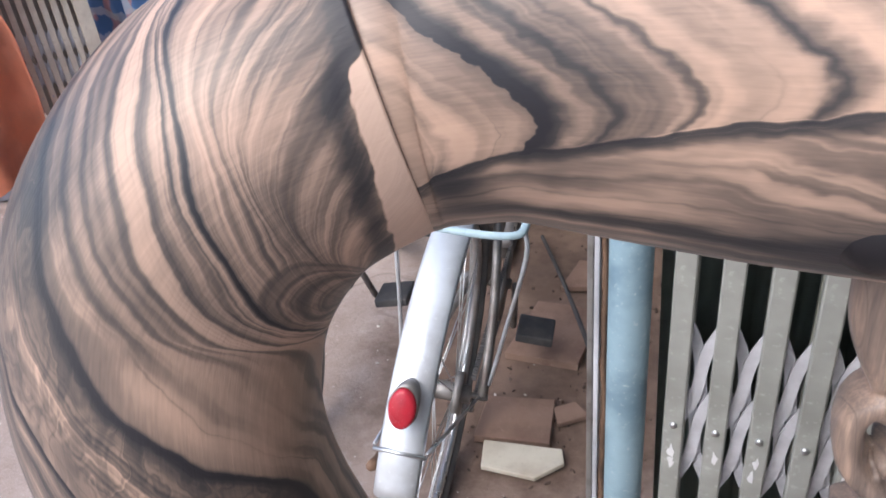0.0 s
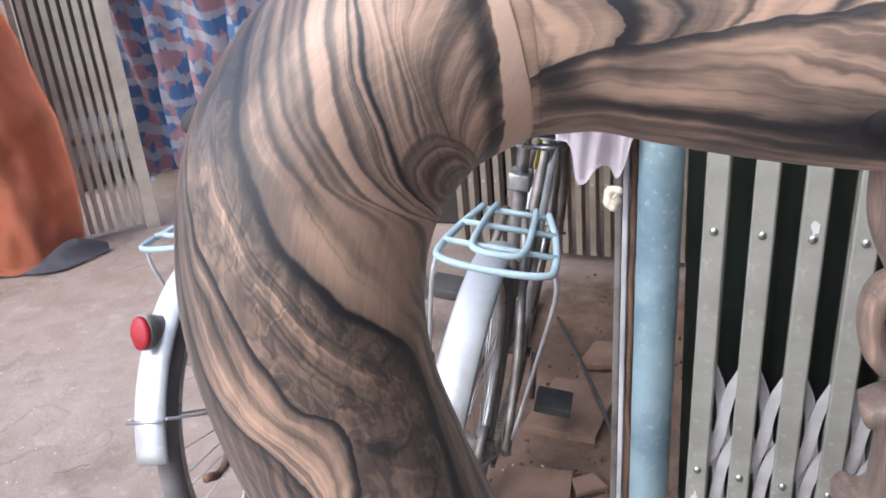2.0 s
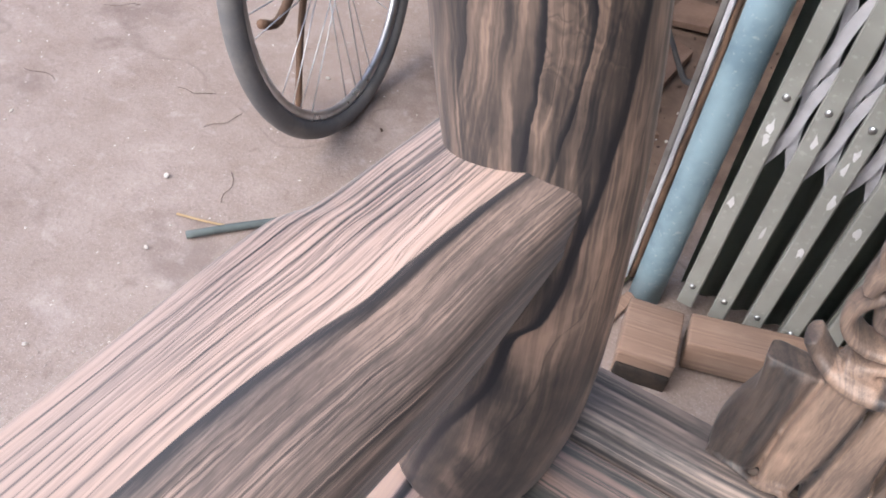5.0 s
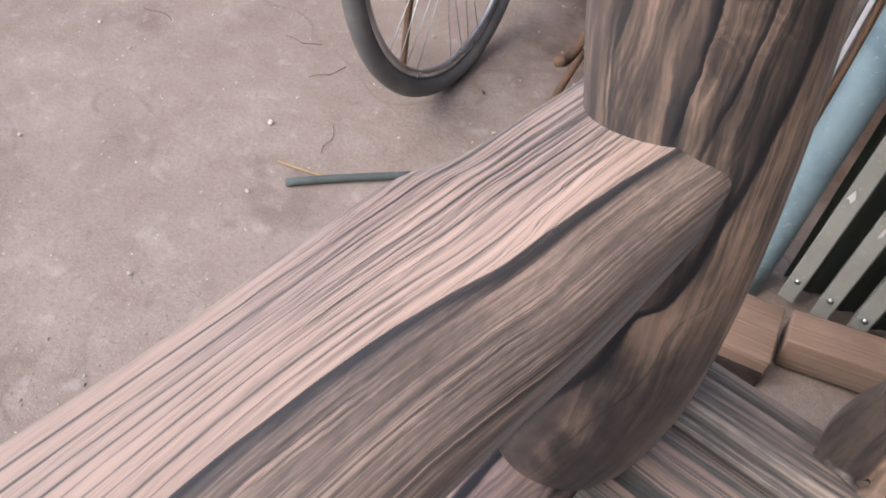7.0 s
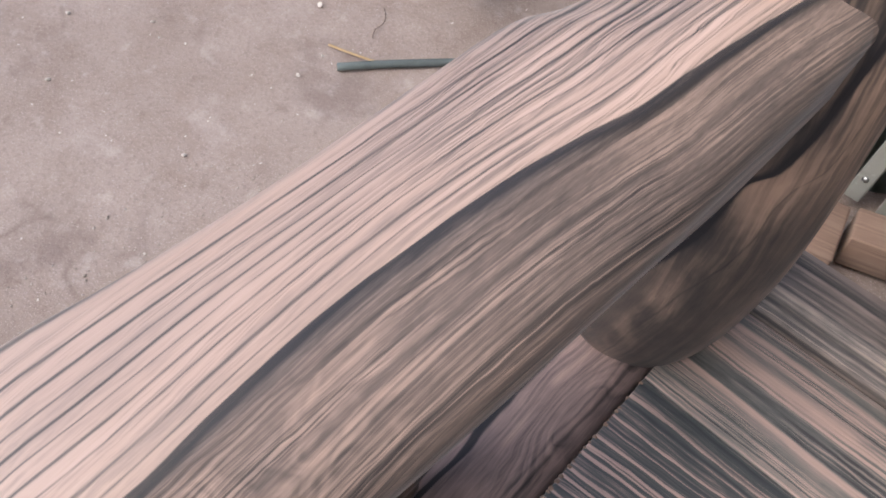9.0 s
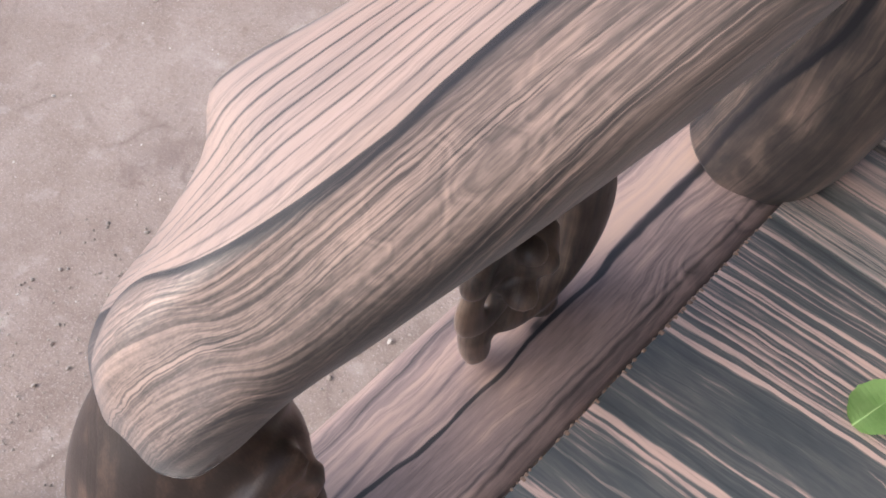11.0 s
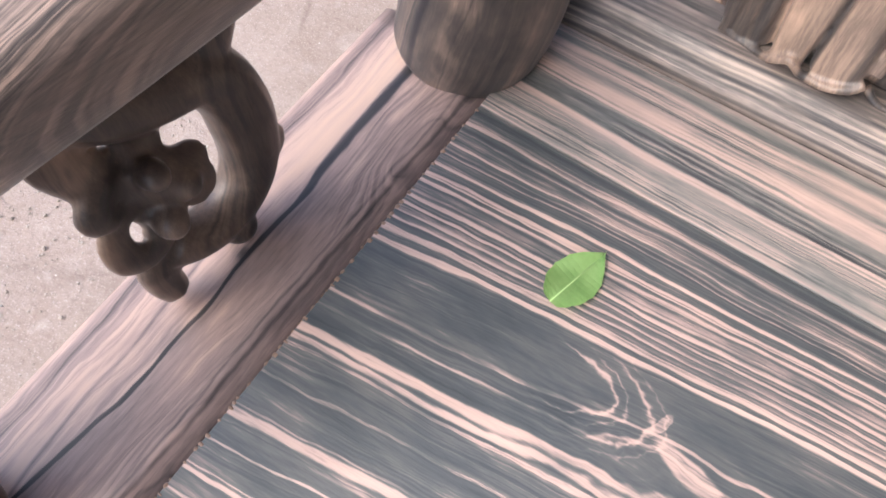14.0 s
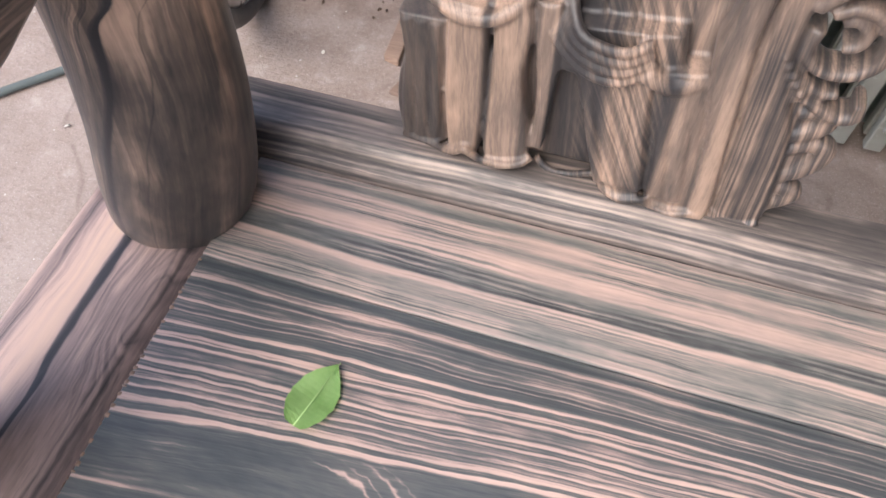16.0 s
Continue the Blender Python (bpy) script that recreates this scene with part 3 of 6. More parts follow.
def stained(name, base, dark, scale=6.0, rough=0.6, metal=0.0, bump=0.15, light=None, spec=0.4):
    """Paint, metal, plastic or cloth with stains at two scales."""
    mat, b = material(name, rough, metal, spec)
    x, y, z = coords(mat)
    v = vec(mat, x, y, z)
    big = noise_of(mat, v, scale, 4.0, 0.6)
    small = noise_of(mat, v, scale * 14, 3.0, 0.6)
    c = mix(mat, big.over(0.38, 0.72), base, dark)
    c = mix(mat, small.over(0.58, 0.75) * 0.5, c, light or dark)
    mat.node_tree.links.new(c, b.inputs["Base Color"])
    mat.node_tree.links.new((big * 0.25 + (rough - 0.12)).sock, b.inputs["Roughness"])
    relief(mat, b, small + big, bump, 0.002)
    return mat


M_BLUE = stained("worn_pale_blue_paint", (0.27, 0.385, 0.44), (0.15, 0.23, 0.28), 9.0, 0.5, light=(0.5, 0.56, 0.57))
M_GATE = stained("grey_green_gate_paint", (0.34, 0.345, 0.315), (0.24, 0.24, 0.215), 7.0, 0.5, light=(0.48, 0.48, 0.45))
M_STRIP = stained("pale_grey_flat_iron", (0.55, 0.55, 0.58), (0.34, 0.34, 0.36), 10.0, 0.5)
M_FARGATE = stained("drab_olive_gate_paint", (0.62, 0.56, 0.46), (0.42, 0.36, 0.28), 5.0, 0.6)
M_BACKGATE = stained("dusty_brown_gate_paint", (0.32, 0.28, 0.23), (0.2, 0.17, 0.135), 5.0, 0.6)
M_GREEN = stained("dark_green_shutter", (0.32, 0.38, 0.35), (0.21, 0.26, 0.24), 4.0, 0.5)
M_BLACK = stained("black_rubber", (0.06, 0.06, 0.063), (0.1, 0.095, 0.09), 18.0, 0.75)
M_TYRE = stained("dusty_grey_tyre_rubber", (0.15, 0.148, 0.15), (0.22, 0.21, 0.2), 16.0, 0.85)
M_SADDLE = stained("slate_grey_vinyl", (0.045, 0.06, 0.07), (0.03, 0.038, 0.044), 12.0, 0.35)
M_SADDLE2 = stained("charcoal_vinyl", (0.04, 0.042, 0.046), (0.06, 0.06, 0.062), 12.0, 0.45)
M_CHROME = stained("dull_chrome", (0.62, 0.64, 0.66), (0.4, 0.39, 0.38), 9.0, 0.3, 0.9)
M_FENDER = stained("scratched_silver_fender", (0.66, 0.7, 0.74), (0.42, 0.43, 0.44), 8.0, 0.34, 0.3, light=(0.75, 0.78, 0.8))
M_STEEL = stained("dull_grey_steel", (0.28, 0.27, 0.26), (0.14, 0.12, 0.11), 14.0, 0.5, 0.6)
M_RUST = stained("rusty_iron", (0.16, 0.095, 0.06), (0.08, 0.05, 0.035), 20.0, 0.8)
M_RACK = stained("pale_blue_rack_paint", (0.4, 0.53, 0.58), (0.26, 0.36, 0.4), 12.0, 0.45)
M_RED = stained("red_reflector_plastic", (0.4, 0.02, 0.035), (0.26, 0.015, 0.025), 30.0, 0.25, light=(0.5, 0.16, 0.17))
M_GRIP = stained("blue_rubber_grip", (0.025, 0.05, 0.26), (0.02, 0.03, 0.15), 20.0, 0.5)
M_CORD = stained("blue_nylon_cord", (0.03, 0.13, 0.38), (0.02, 0.07, 0.2), 30.0, 0.6)
M_BASKET = stained("pale_plastic_basket", (0.52, 0.56, 0.56), (0.36, 0.4, 0.4), 9.0, 0.45)
M_CLOTH = stained("pale_lilac_cloth", (0.8, 0.75, 0.8), (0.68, 0.6, 0.65), 14.0, 0.85)
M_ORANGE = stained("faded_orange_tarpaulin", (0.66, 0.23, 0.125), (0.5, 0.2, 0.125), 4.0, 0.65, bump=0.6, light=(0.5, 0.23, 0.16))
M_TARPBACK = stained("grey_tarpaulin_lining", (0.2, 0.2, 0.23), (0.13, 0.13, 0.15), 5.0, 0.7)
M_CLAY = stained("dusty_clay_tile", (0.27, 0.18, 0.135), (0.19, 0.12, 0.09), 9.0, 0.85, light=(0.34, 0.24, 0.19))
M_PALETILE = stained("cream_broken_tile", (0.62, 0.58, 0.48), (0.45, 0.4, 0.32), 9.0, 0.6)
M_WALL = stained("dirty_plaster", (0.3, 0.27, 0.24), (0.2, 0.17, 0.15), 1.5, 0.85)
M_ROOF = stained("old_sheet_roof", (0.25, 0.24, 0.23), (0.16, 0.14, 0.12), 1.0, 0.7)
# near-black base: the gloom of shed and room is put into the colour
M_DIM = stained("interior_gloom", (0.05, 0.045, 0.042), (0.03, 0.027, 0.025), 2.0, 0.8)
M_LEAF = stained("fresh_green_leaf", (0.38, 0.6, 0.22), (0.3, 0.52, 0.17), 60.0, 0.5, bump=0.05, light=(0.46, 0.66, 0.32))
M_MIDRIB = stained("pale_green_midrib", (0.5, 0.72, 0.3), (0.44, 0.64, 0.26), 50.0, 0.5, bump=0.01)
M_SPLASH = stained("white_paint_splash", (0.72, 0.72, 0.72), (0.6, 0.6, 0.6), 30.0, 0.7)
M_DRYLEAF = stained("faded_dry_leaf", (0.22, 0.21, 0.13), (0.15, 0.14, 0.08), 30.0, 0.8)
M_CHIP = stained("white_chips", (0.62, 0.58, 0.53), (0.5, 0.46, 0.4), 30.0, 0.8)
M_GRAVEL = stained("coarse_sand", (0.44, 0.39, 0.35), (0.24, 0.2, 0.17), 60.0, 0.9, light=(0.6, 0.56, 0.52))
M_DIRT = stained("dark_earth_crumbs", (0.12, 0.085, 0.065), (0.07, 0.05, 0.04), 30.0, 0.95)
M_CHAR = stained("charred_wood", (0.022, 0.018, 0.016), (0.05, 0.036, 0.028), 40.0, 0.9)
M_YELLOW = stained("yellow_tag", (0.7, 0.55, 0.04), (0.6, 0.45, 0.03), 30.0, 0.5)
M_RAG = stained("cream_rag", (0.68, 0.63, 0.53), (0.5, 0.45, 0.37), 30.0, 0.9)
M_PIPE = stained("grey_green_plastic_pipe", (0.14, 0.17, 0.165), (0.1, 0.12, 0.12), 20.0, 0.6)
M_STRAW = stained("dry_straw", (0.5, 0.36, 0.2), (0.4, 0.28, 0.15), 20.0, 0.8)


def floor_material():
    mat, b = material("dusty_concrete", 0.85)
    x, y, z = coords(mat)
    v = vec(mat, x, y, z)
    big = noise_of(mat, v, 1.3, 5.0, 0.62)
    mid = noise_of(mat, v, 9.0, 5.0, 0.65)
    fine = noise_of(mat, v, 120.0, 4.0, 0.7)
    grit = noise_of(mat, v, 420.0, 2.0, 0.6)
    c = ramp(mat, big * 0.55 + mid * 0.45, [(0.3, (0.2, 0.152, 0.128)), (0.45, (0.3, 0.238, 0.206)), (0.6, (0.37, 0.305, 0.272)), (0.75, (0.43, 0.368, 0.334))])
    c = mix(mat, fine.over(0.48, 0.68) * 0.32, c, (0.18, 0.135, 0.118))
    c = mix(mat, grit.over(0.57, 0.68) * 0.4, c, (0.6, 0.55, 0.52))
    stain = noise_of(mat, v, 3.1, 4.0, 0.7)
    c = mix(mat, stain.over(0.56, 0.68) * 0.55, c, (0.2, 0.155, 0.14))
    c = mix(mat, (1.0 - stain).over(0.58, 0.7) * 0.4, c, (0.52, 0.46, 0.44))
    blot = noise_of(mat, v, 21.0, 3.0, 0.6)
    c = mix(mat, blot.over(0.58, 0.7) * 0.35, c, (0.5, 0.44, 0.41))
    c = mix(mat, (1.0 - blot).over(0.62, 0.74) * 0.4, c, (0.19, 0.145, 0.125))
    crack = near(noise_of(mat, v, 1.1, 3.0, 0.6) - 0.5, 0.004) * mid.over(0.4, 0.6)
    c = mix(mat, crack * 0.4, c, (0.12, 0.09, 0.08))
    # brown earth lies between the second bicycle and the post
    d = (((x + 0.3) * (x + 0.3) * 2.2 + (y - 1.75) * (y - 1.75)) + (mid - 0.5) * 0.5)
    earth = 1.0 - d.over(0.25, 0.75)
    brown = mix(mat, mid.over(0.35, 0.65), (0.13, 0.088, 0.066), (0.21, 0.145, 0.11))
    c = mix(mat, earth, c, brown)
    mat.node_tree.links.new(c, b.inputs["Base Color"])
    relief(mat, b, mid * 0.8 + fine * 0.35 + grit * 0.12, 0.6, 0.009)
    return mat


M_FLOOR = floor_material()


def plaid_material():
    mat, b = material("striped_woven_tarpaulin", 0.5)
    x, y, z = coords(mat)
    w = noise_of(mat, vec(mat, x, y * 2.0, z), 4.0, 3.0) * 0.28 + noise_of(mat, vec(mat, x, y * 2.0, z * 0.5), 17.0, 2.0) * 0.05
    a = ((x + w) * 62.0).sin()
    c = ((z + x * 0.35 + w * 0.7) * 55.0).sin()
    col = mix(mat, a.over(-0.2, 0.2), (0.16, 0.3, 0.56), (0.6, 0.36, 0.4))
    col = mix(mat, c.over(0.15, 0.5) * 0.75, col, (0.72, 0.74, 0.77))
    col = mix(mat, noise_of(mat, vec(mat, x * 3.0, y * 3.0, z), 6.0, 3.0).over(0.5, 0.7) * 0.35, col, (0.24, 0.25, 0.29))
    mat.node_tree.links.new(col, b.inputs["Base Color"])
    return mat


M_PLAID = plaid_material()


# ---- mesh helpers ----
def finish(bm, name, mat, parent=None, label="", smooth=True, kind="", matrix=None):
    me = bpy.data.meshes.new(name)
    bm.normal_update()
    bm.to_mesh(me)
    bm.free()
    ob = new(name, me)
    for m in mat if isinstance(mat, (list, tuple)) else [mat]:
        me.materials.append(m)
    if smooth:
        for p in me.polygons:
            p.use_smooth = True
    if parent is not None:
        ob.parent = parent
    if matrix is not None:
        ob.matrix_basis = matrix
    if label:
        ob["label"] = label
    if kind:
        ob["kind"] = kind
    return ob


def part(name, bm, mat, parent, label="", smooth=True, matrix=None):
    return finish(bm, name, mat, parent, label, smooth, "", matrix)


def thing(name, label, category, group="", matrix=None):
    e = new(name)
    if matrix is not None:
        e.matrix_basis = matrix
    return tagged(e, label, category, group)


def spline(points, n):
    """n + 1 points on a smooth curve through rows of numbers."""
    p = np.array(points, float)
    p = np.vstack([2 * p[0] - p[1], p, 2 * p[-1] - p[-2]])
    out = []
    segs = len(p) - 3
    for k in range(n + 1):
        s = min(k / n * segs, segs - 1e-9)
        i = int(s)
        t = s - i
        a, b, c, d = p[i : i + 4]
        out.append(0.5 * (2 * b + (c - a) * t + (2 * a - 5 * b + 4 * c - d) * t * t + (3 * b - a - 3 * c + d) * t ** 3))
    return np.array(out)


def tube(bm, pts, radii, sides=12, up=(0, 0, 1), closed=False, cap=True, start=0.0, uv=False, square=1.0):
    """A swept tube. radii: one number, or a row (side, up) for each point. With uv: metres round and along."""
    pts = [Vector(p) for p in pts]
    n = len(pts)
    if not hasattr(radii, "__len__"):
        radii = [radii] * n
    layer = bm.loops.layers.uv.verify() if uv else None
    rings, run = [], [0.0]
    ref = Vector(up)
    for k, p in enumerate(pts):
        a, b = pts[(k - 1) % n if closed else max(k - 1, 0)], pts[(k + 1) % n if closed else min(k + 1, n - 1)]
        d = (b - a).normalized()
        side = d.cross(ref)
        if side.length < 1e-4:
            side = d.cross(Vector((1, 0, 0)))
        side.normalize()
        top = side.cross(d)
        ref = top
        r = radii[k]
        ra, rb = r if hasattr(r, "__len__") else (r, r)
        ring = []
        for s in range(sides):
            w = 2 * math.pi * s / sides + start
            cw, sw = math.cos(w), math.sin(w)
            if square != 1.0:
                cw, sw = math.copysign(abs(cw) ** square, cw), math.copysign(abs(sw) ** square, sw)
            ring.append(bm.verts.new(p + side * (ra * cw) + top * (rb * sw)))
        rings.append(ring)
        if k:
            run.append(run[-1] + (p - pts[k - 1]).length)
    mean = sum((r[0] if hasattr(r, "__len__") else r) for r in radii) / n
    for k in range(n if closed else n - 1):
        for s in range(sides):
            f = bm.faces.new((rings[k][s], rings[k][(s + 1) % sides], rings[(k + 1) % n][(s + 1) % sides], rings[(k + 1) % n][s]))
            if uv:
                us = [s, s + 1, s + 1, s]
                vs = [run[k], run[k], run[min(k + 1, n - 1)], run[min(k + 1, n - 1)]]
                for lp, uu, vv in zip(f.loops, us, vs):
                    lp[layer].uv = ((uu / sides - 0.5) * 2 * math.pi * mean, vv)
    if cap and not closed:
        bm.faces.new(rings[0][::-1])
        bm.faces.new(rings[-1])
    return bm


def box(bm, lo, hi, bevel=0.0, m=None, seg=2):
    r = bmesh.ops.create_cube(bm, size=1.0)
    vs = r["verts"]
    lo, hi = Vector(lo), Vector(hi)
    for v in vs:
        v.co = Vector([(lo[k] + hi[k]) / 2 + v.co[k] * (hi[k] - lo[k]) for k in range(3)])
    if bevel:
        es = list({e for v in vs for e in v.link_edges})
        g = bmesh.ops.bevel(bm, geom=es, offset=bevel, segments=seg, affect="EDGES", profile=0.6)
        vs = list({v for f in g["faces"] for v in f.verts} | {v for v in vs if v.is_valid})
    if m is not None:
        bmesh.ops.transform(bm, matrix=m, verts=vs)
    return vs


def ball(bm, c, r, u=16, v=10, turn=None):
    m = Matrix.Translation(c) @ (turn or Matrix.Identity(4)) @ Matrix.Diagonal((*r, 1))
    bmesh.ops.create_uvsphere(bm, u_segments=u, v_segments=v, radius=1.0, matrix=m)


def rod(bm, a, b, r, sides=8):
    return tube(bm, [a, b], r, sides, up=(0.123, 0.21, 0.97))


def prism(bm, outline, depth, m):
    """An outline in x, y pulled up by depth in z, placed by m."""
    lo = [bm.verts.new(m @ Vector((x, y, 0))) for x, y in outline]
    hi = [bm.verts.new(m @ Vector((x, y, depth))) for x, y in outline]
    bm.faces.new(lo[::-1])
    bm.faces.new(hi)
    for k in range(len(lo)):
        j = (k + 1) % len(lo)
        bm.faces.new((lo[k], lo[j], hi[j], hi[k]))


def loft(bm, sections, close_ends=True, uv=False):
    """Closed rings of equal count joined in order."""
    rings = [[bm.verts.new(p) for p in s] for s in sections]
    n = len(rings[0])
    for a, b in zip(rings, rings[1:]):
        for k in range(n):
            j = (k + 1) % n
            bm.faces.new((a[k], a[j], b[j], b[k]))
    if close_ends:
        bm.faces.new(rings[0][::-1])
        bm.faces.new(rings[-1])


def melt(ob, voxel=0.004, rounds=4):
    """Fuses the overlapping lumps of a carving into one skin."""
    m = ob.modifiers.new("fuse", "REMESH")
    m.mode, m.voxel_size, m.use_smooth_shade = "VOXEL", voxel, True
    s = ob.modifiers.new("soften", "SMOOTH")
    s.factor, s.iterations = 0.5, rounds
    return ob


# ---- setting ----
def ground():
    bm = bmesh.new()
    xs = [-60, -25, -10] + [-5 + 0.25 * k for k in range(29)] + [4, 10, 25, 60]
    ys = [-60, -25, -10, -4] + [-2 + 0.25 * k for k in range(25)] + [6, 10, 25, 60]
    g = [[bm.verts.new((x, y, 0.004 * noise.noise((x * 1.7, y * 1.7, 0)) if abs(x) < 5 and abs(y) < 5 else 0)) for x in xs] for y in ys]
    for r in range(len(ys) - 1):
        for c in range(len(xs) - 1):
            bm.faces.new((g[r][c], g[r][c + 1], g[r + 1][c + 1], g[r + 1][c]))
    return tagged(finish(bm, "ground", M_FLOOR), "dusty pinkish concrete yard floor with grit and stains", "ground", kind="structure")


def wall(name, lo, hi, mat, label):
    bm = bmesh.new()
    box(bm, lo, hi)
    return tagged(finish(bm, name, mat, smooth=False), label, "wall", kind="structure")


ground()
wall("wall_north", (-3.6, 4.4, 0), (4.0, 4.6, 3.0), M_DIM, "back wall of the dim shed, its gloom put into the colour")
wall("wall_east", (4.0, 0.9, 0), (4.2, 4.6, 3.0), M_WALL, "dirty plaster wall closing the house")
wall("wall_shed_west", (-3.8, 2.9, 0), (-3.6, 4.6, 3.0), M_WALL, "dirty plaster side wall of the shed")
wall("wall_house", (0.9, 0.9, 0), (4.0, 1.1, 3.0), M_WALL, "dirty plaster house front beside the gate")
wall("wall_lintel", (-0.06, 0.9, 2.3), (0.9, 1.1, 3.0), M_WALL, "plaster lintel over the folding gate")
# unseen wall, added so that faces turned right get less sky
wall("added_wall_east", (1.85, -4.0, 0), (2.05, 0.9, 4.2), M_WALL, "unseen dirty plaster wall added to block the sky on the right")
wall("wall_inner", (-0.02, 1.75, 0), (4.0, 1.85, 3.0), M_DIM, "wall of the room behind the gate, its gloom put into the colour")


def roof():
    bm = bmesh.new()
    # shed roof, out of view, keeps the far side dim
    box(bm, (-1.2, 1.9, 2.75), (4.3, 4.7, 2.8))
    box(bm, (-3.9, 3.0, 2.75), (-1.2, 4.7, 2.8))
    # added awning, out of view: cuts the sky light from the right
    box(bm, (0.45, -3.0, 2.55), (2.05, 0.9, 2.6))
    return tagged(finish(bm, "ceiling", M_ROOF, smooth=False), "unseen old grey sheet roof over the shed, with an awning added to block sky along the house", "roof", kind="structure")


roof()


# ---- the sofa ----
SEAT = 0.395


def post_part(parent):
    rows = [(-0.0552, 0.3101, 0.392, 0.0567), (-0.0439, 0.3125, 0.43, 0.0605), (-0.033, 0.3181, 0.5, 0.0583), (-0.0323, 0.3252, 0.58, 0.0553), (-0.0388, 0.3299, 0.66, 0.0548), (-0.052, 0.3318, 0.74, 0.0575), (-0.0617, 0.3277, 0.8, 0.0567), (-0.0788, 0.3214, 0.86, 0.0556), (-0.0937, 0.3176, 0.92, 0.0558), (-0.096, 0.3194, 0.975, 0.0573), (-0.0883, 0.3363, 1.025, 0.0599), (-0.0587, 0.3557, 1.063, 0.0584), (-0.0215, 0.3788, 1.0795, 0.0555), (-0.0052, 0.3875, 1.0825, 0.0541)]
    c = spline(rows, 260)
    c = c[np.linalg.norm(c[:, :3] - c[-1, :3], axis=1) > JOINT]
    bm = bmesh.new()
    tube(bm, c[:, :3], [(r, r) for r in c[:, 3]], 40, up=(0, -1, 0), uv=True, start=-math.pi / 2)
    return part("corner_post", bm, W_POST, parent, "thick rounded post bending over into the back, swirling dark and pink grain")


def top_rail_part(parent):
    rows = [(-0.026, 0.3765, 1.0788, 0.05, 0.05), (-0.0149, 0.3823, 1.0806, 0.0538, 0.0546), (-0.003, 0.388, 1.082, 0.0534, 0.0546), (0.012, 0.3925, 1.0828, 0.0526, 0.0548), (0.03, 0.3968, 1.0831, 0.051, 0.0555), (0.06, 0.402, 1.0815, 0.049, 0.0605), (0.12, 0.41, 1.0765, 0.0495, 0.066), (0.2, 0.413, 1.0745, 0.0495, 0.0685), (0.32, 0.415, 1.0745, 0.047, 0.069),
            (0.775, 0.415, 1.082, 0.047, 0.071), (1.23, 0.415, 1.0745, 0.047, 0.069), (1.43, 0.41, 1.0765, 0.0495, 0.066), (1.53, 0.395, 1.083, 0.051, 0.0555), (1.575, 0.3765, 1.0788, 0.05, 0.05)]
    c = spline(rows, 90)
    bm = bmesh.new()
    tube(bm, c[:, :3], [(a, b) for a, b in c[:, 3:]], 40, up=(0, 0, 1), uv=True, start=math.pi)
    rail = part("top_rail", bm, W_RAIL, parent, "rounded top rail with looping dark grain")
    # black carved drop under the rail where the back splat meets it
    bm = bmesh.new()
    ball(bm, (0.143, 0.3865, 1.0405), (0.0185, 0.0195, 0.0185), 24, 14)
    ball(bm, (0.178, 0.386, 1.0385), (0.027, 0.0215, 0.021), 28, 14)
    ball(bm, (0.222, 0.387, 1.037), (0.037, 0.0215, 0.021), 28, 14)
    part("carved_drop", bm, W_INK, rail, "black polished carved drop")
    return rail


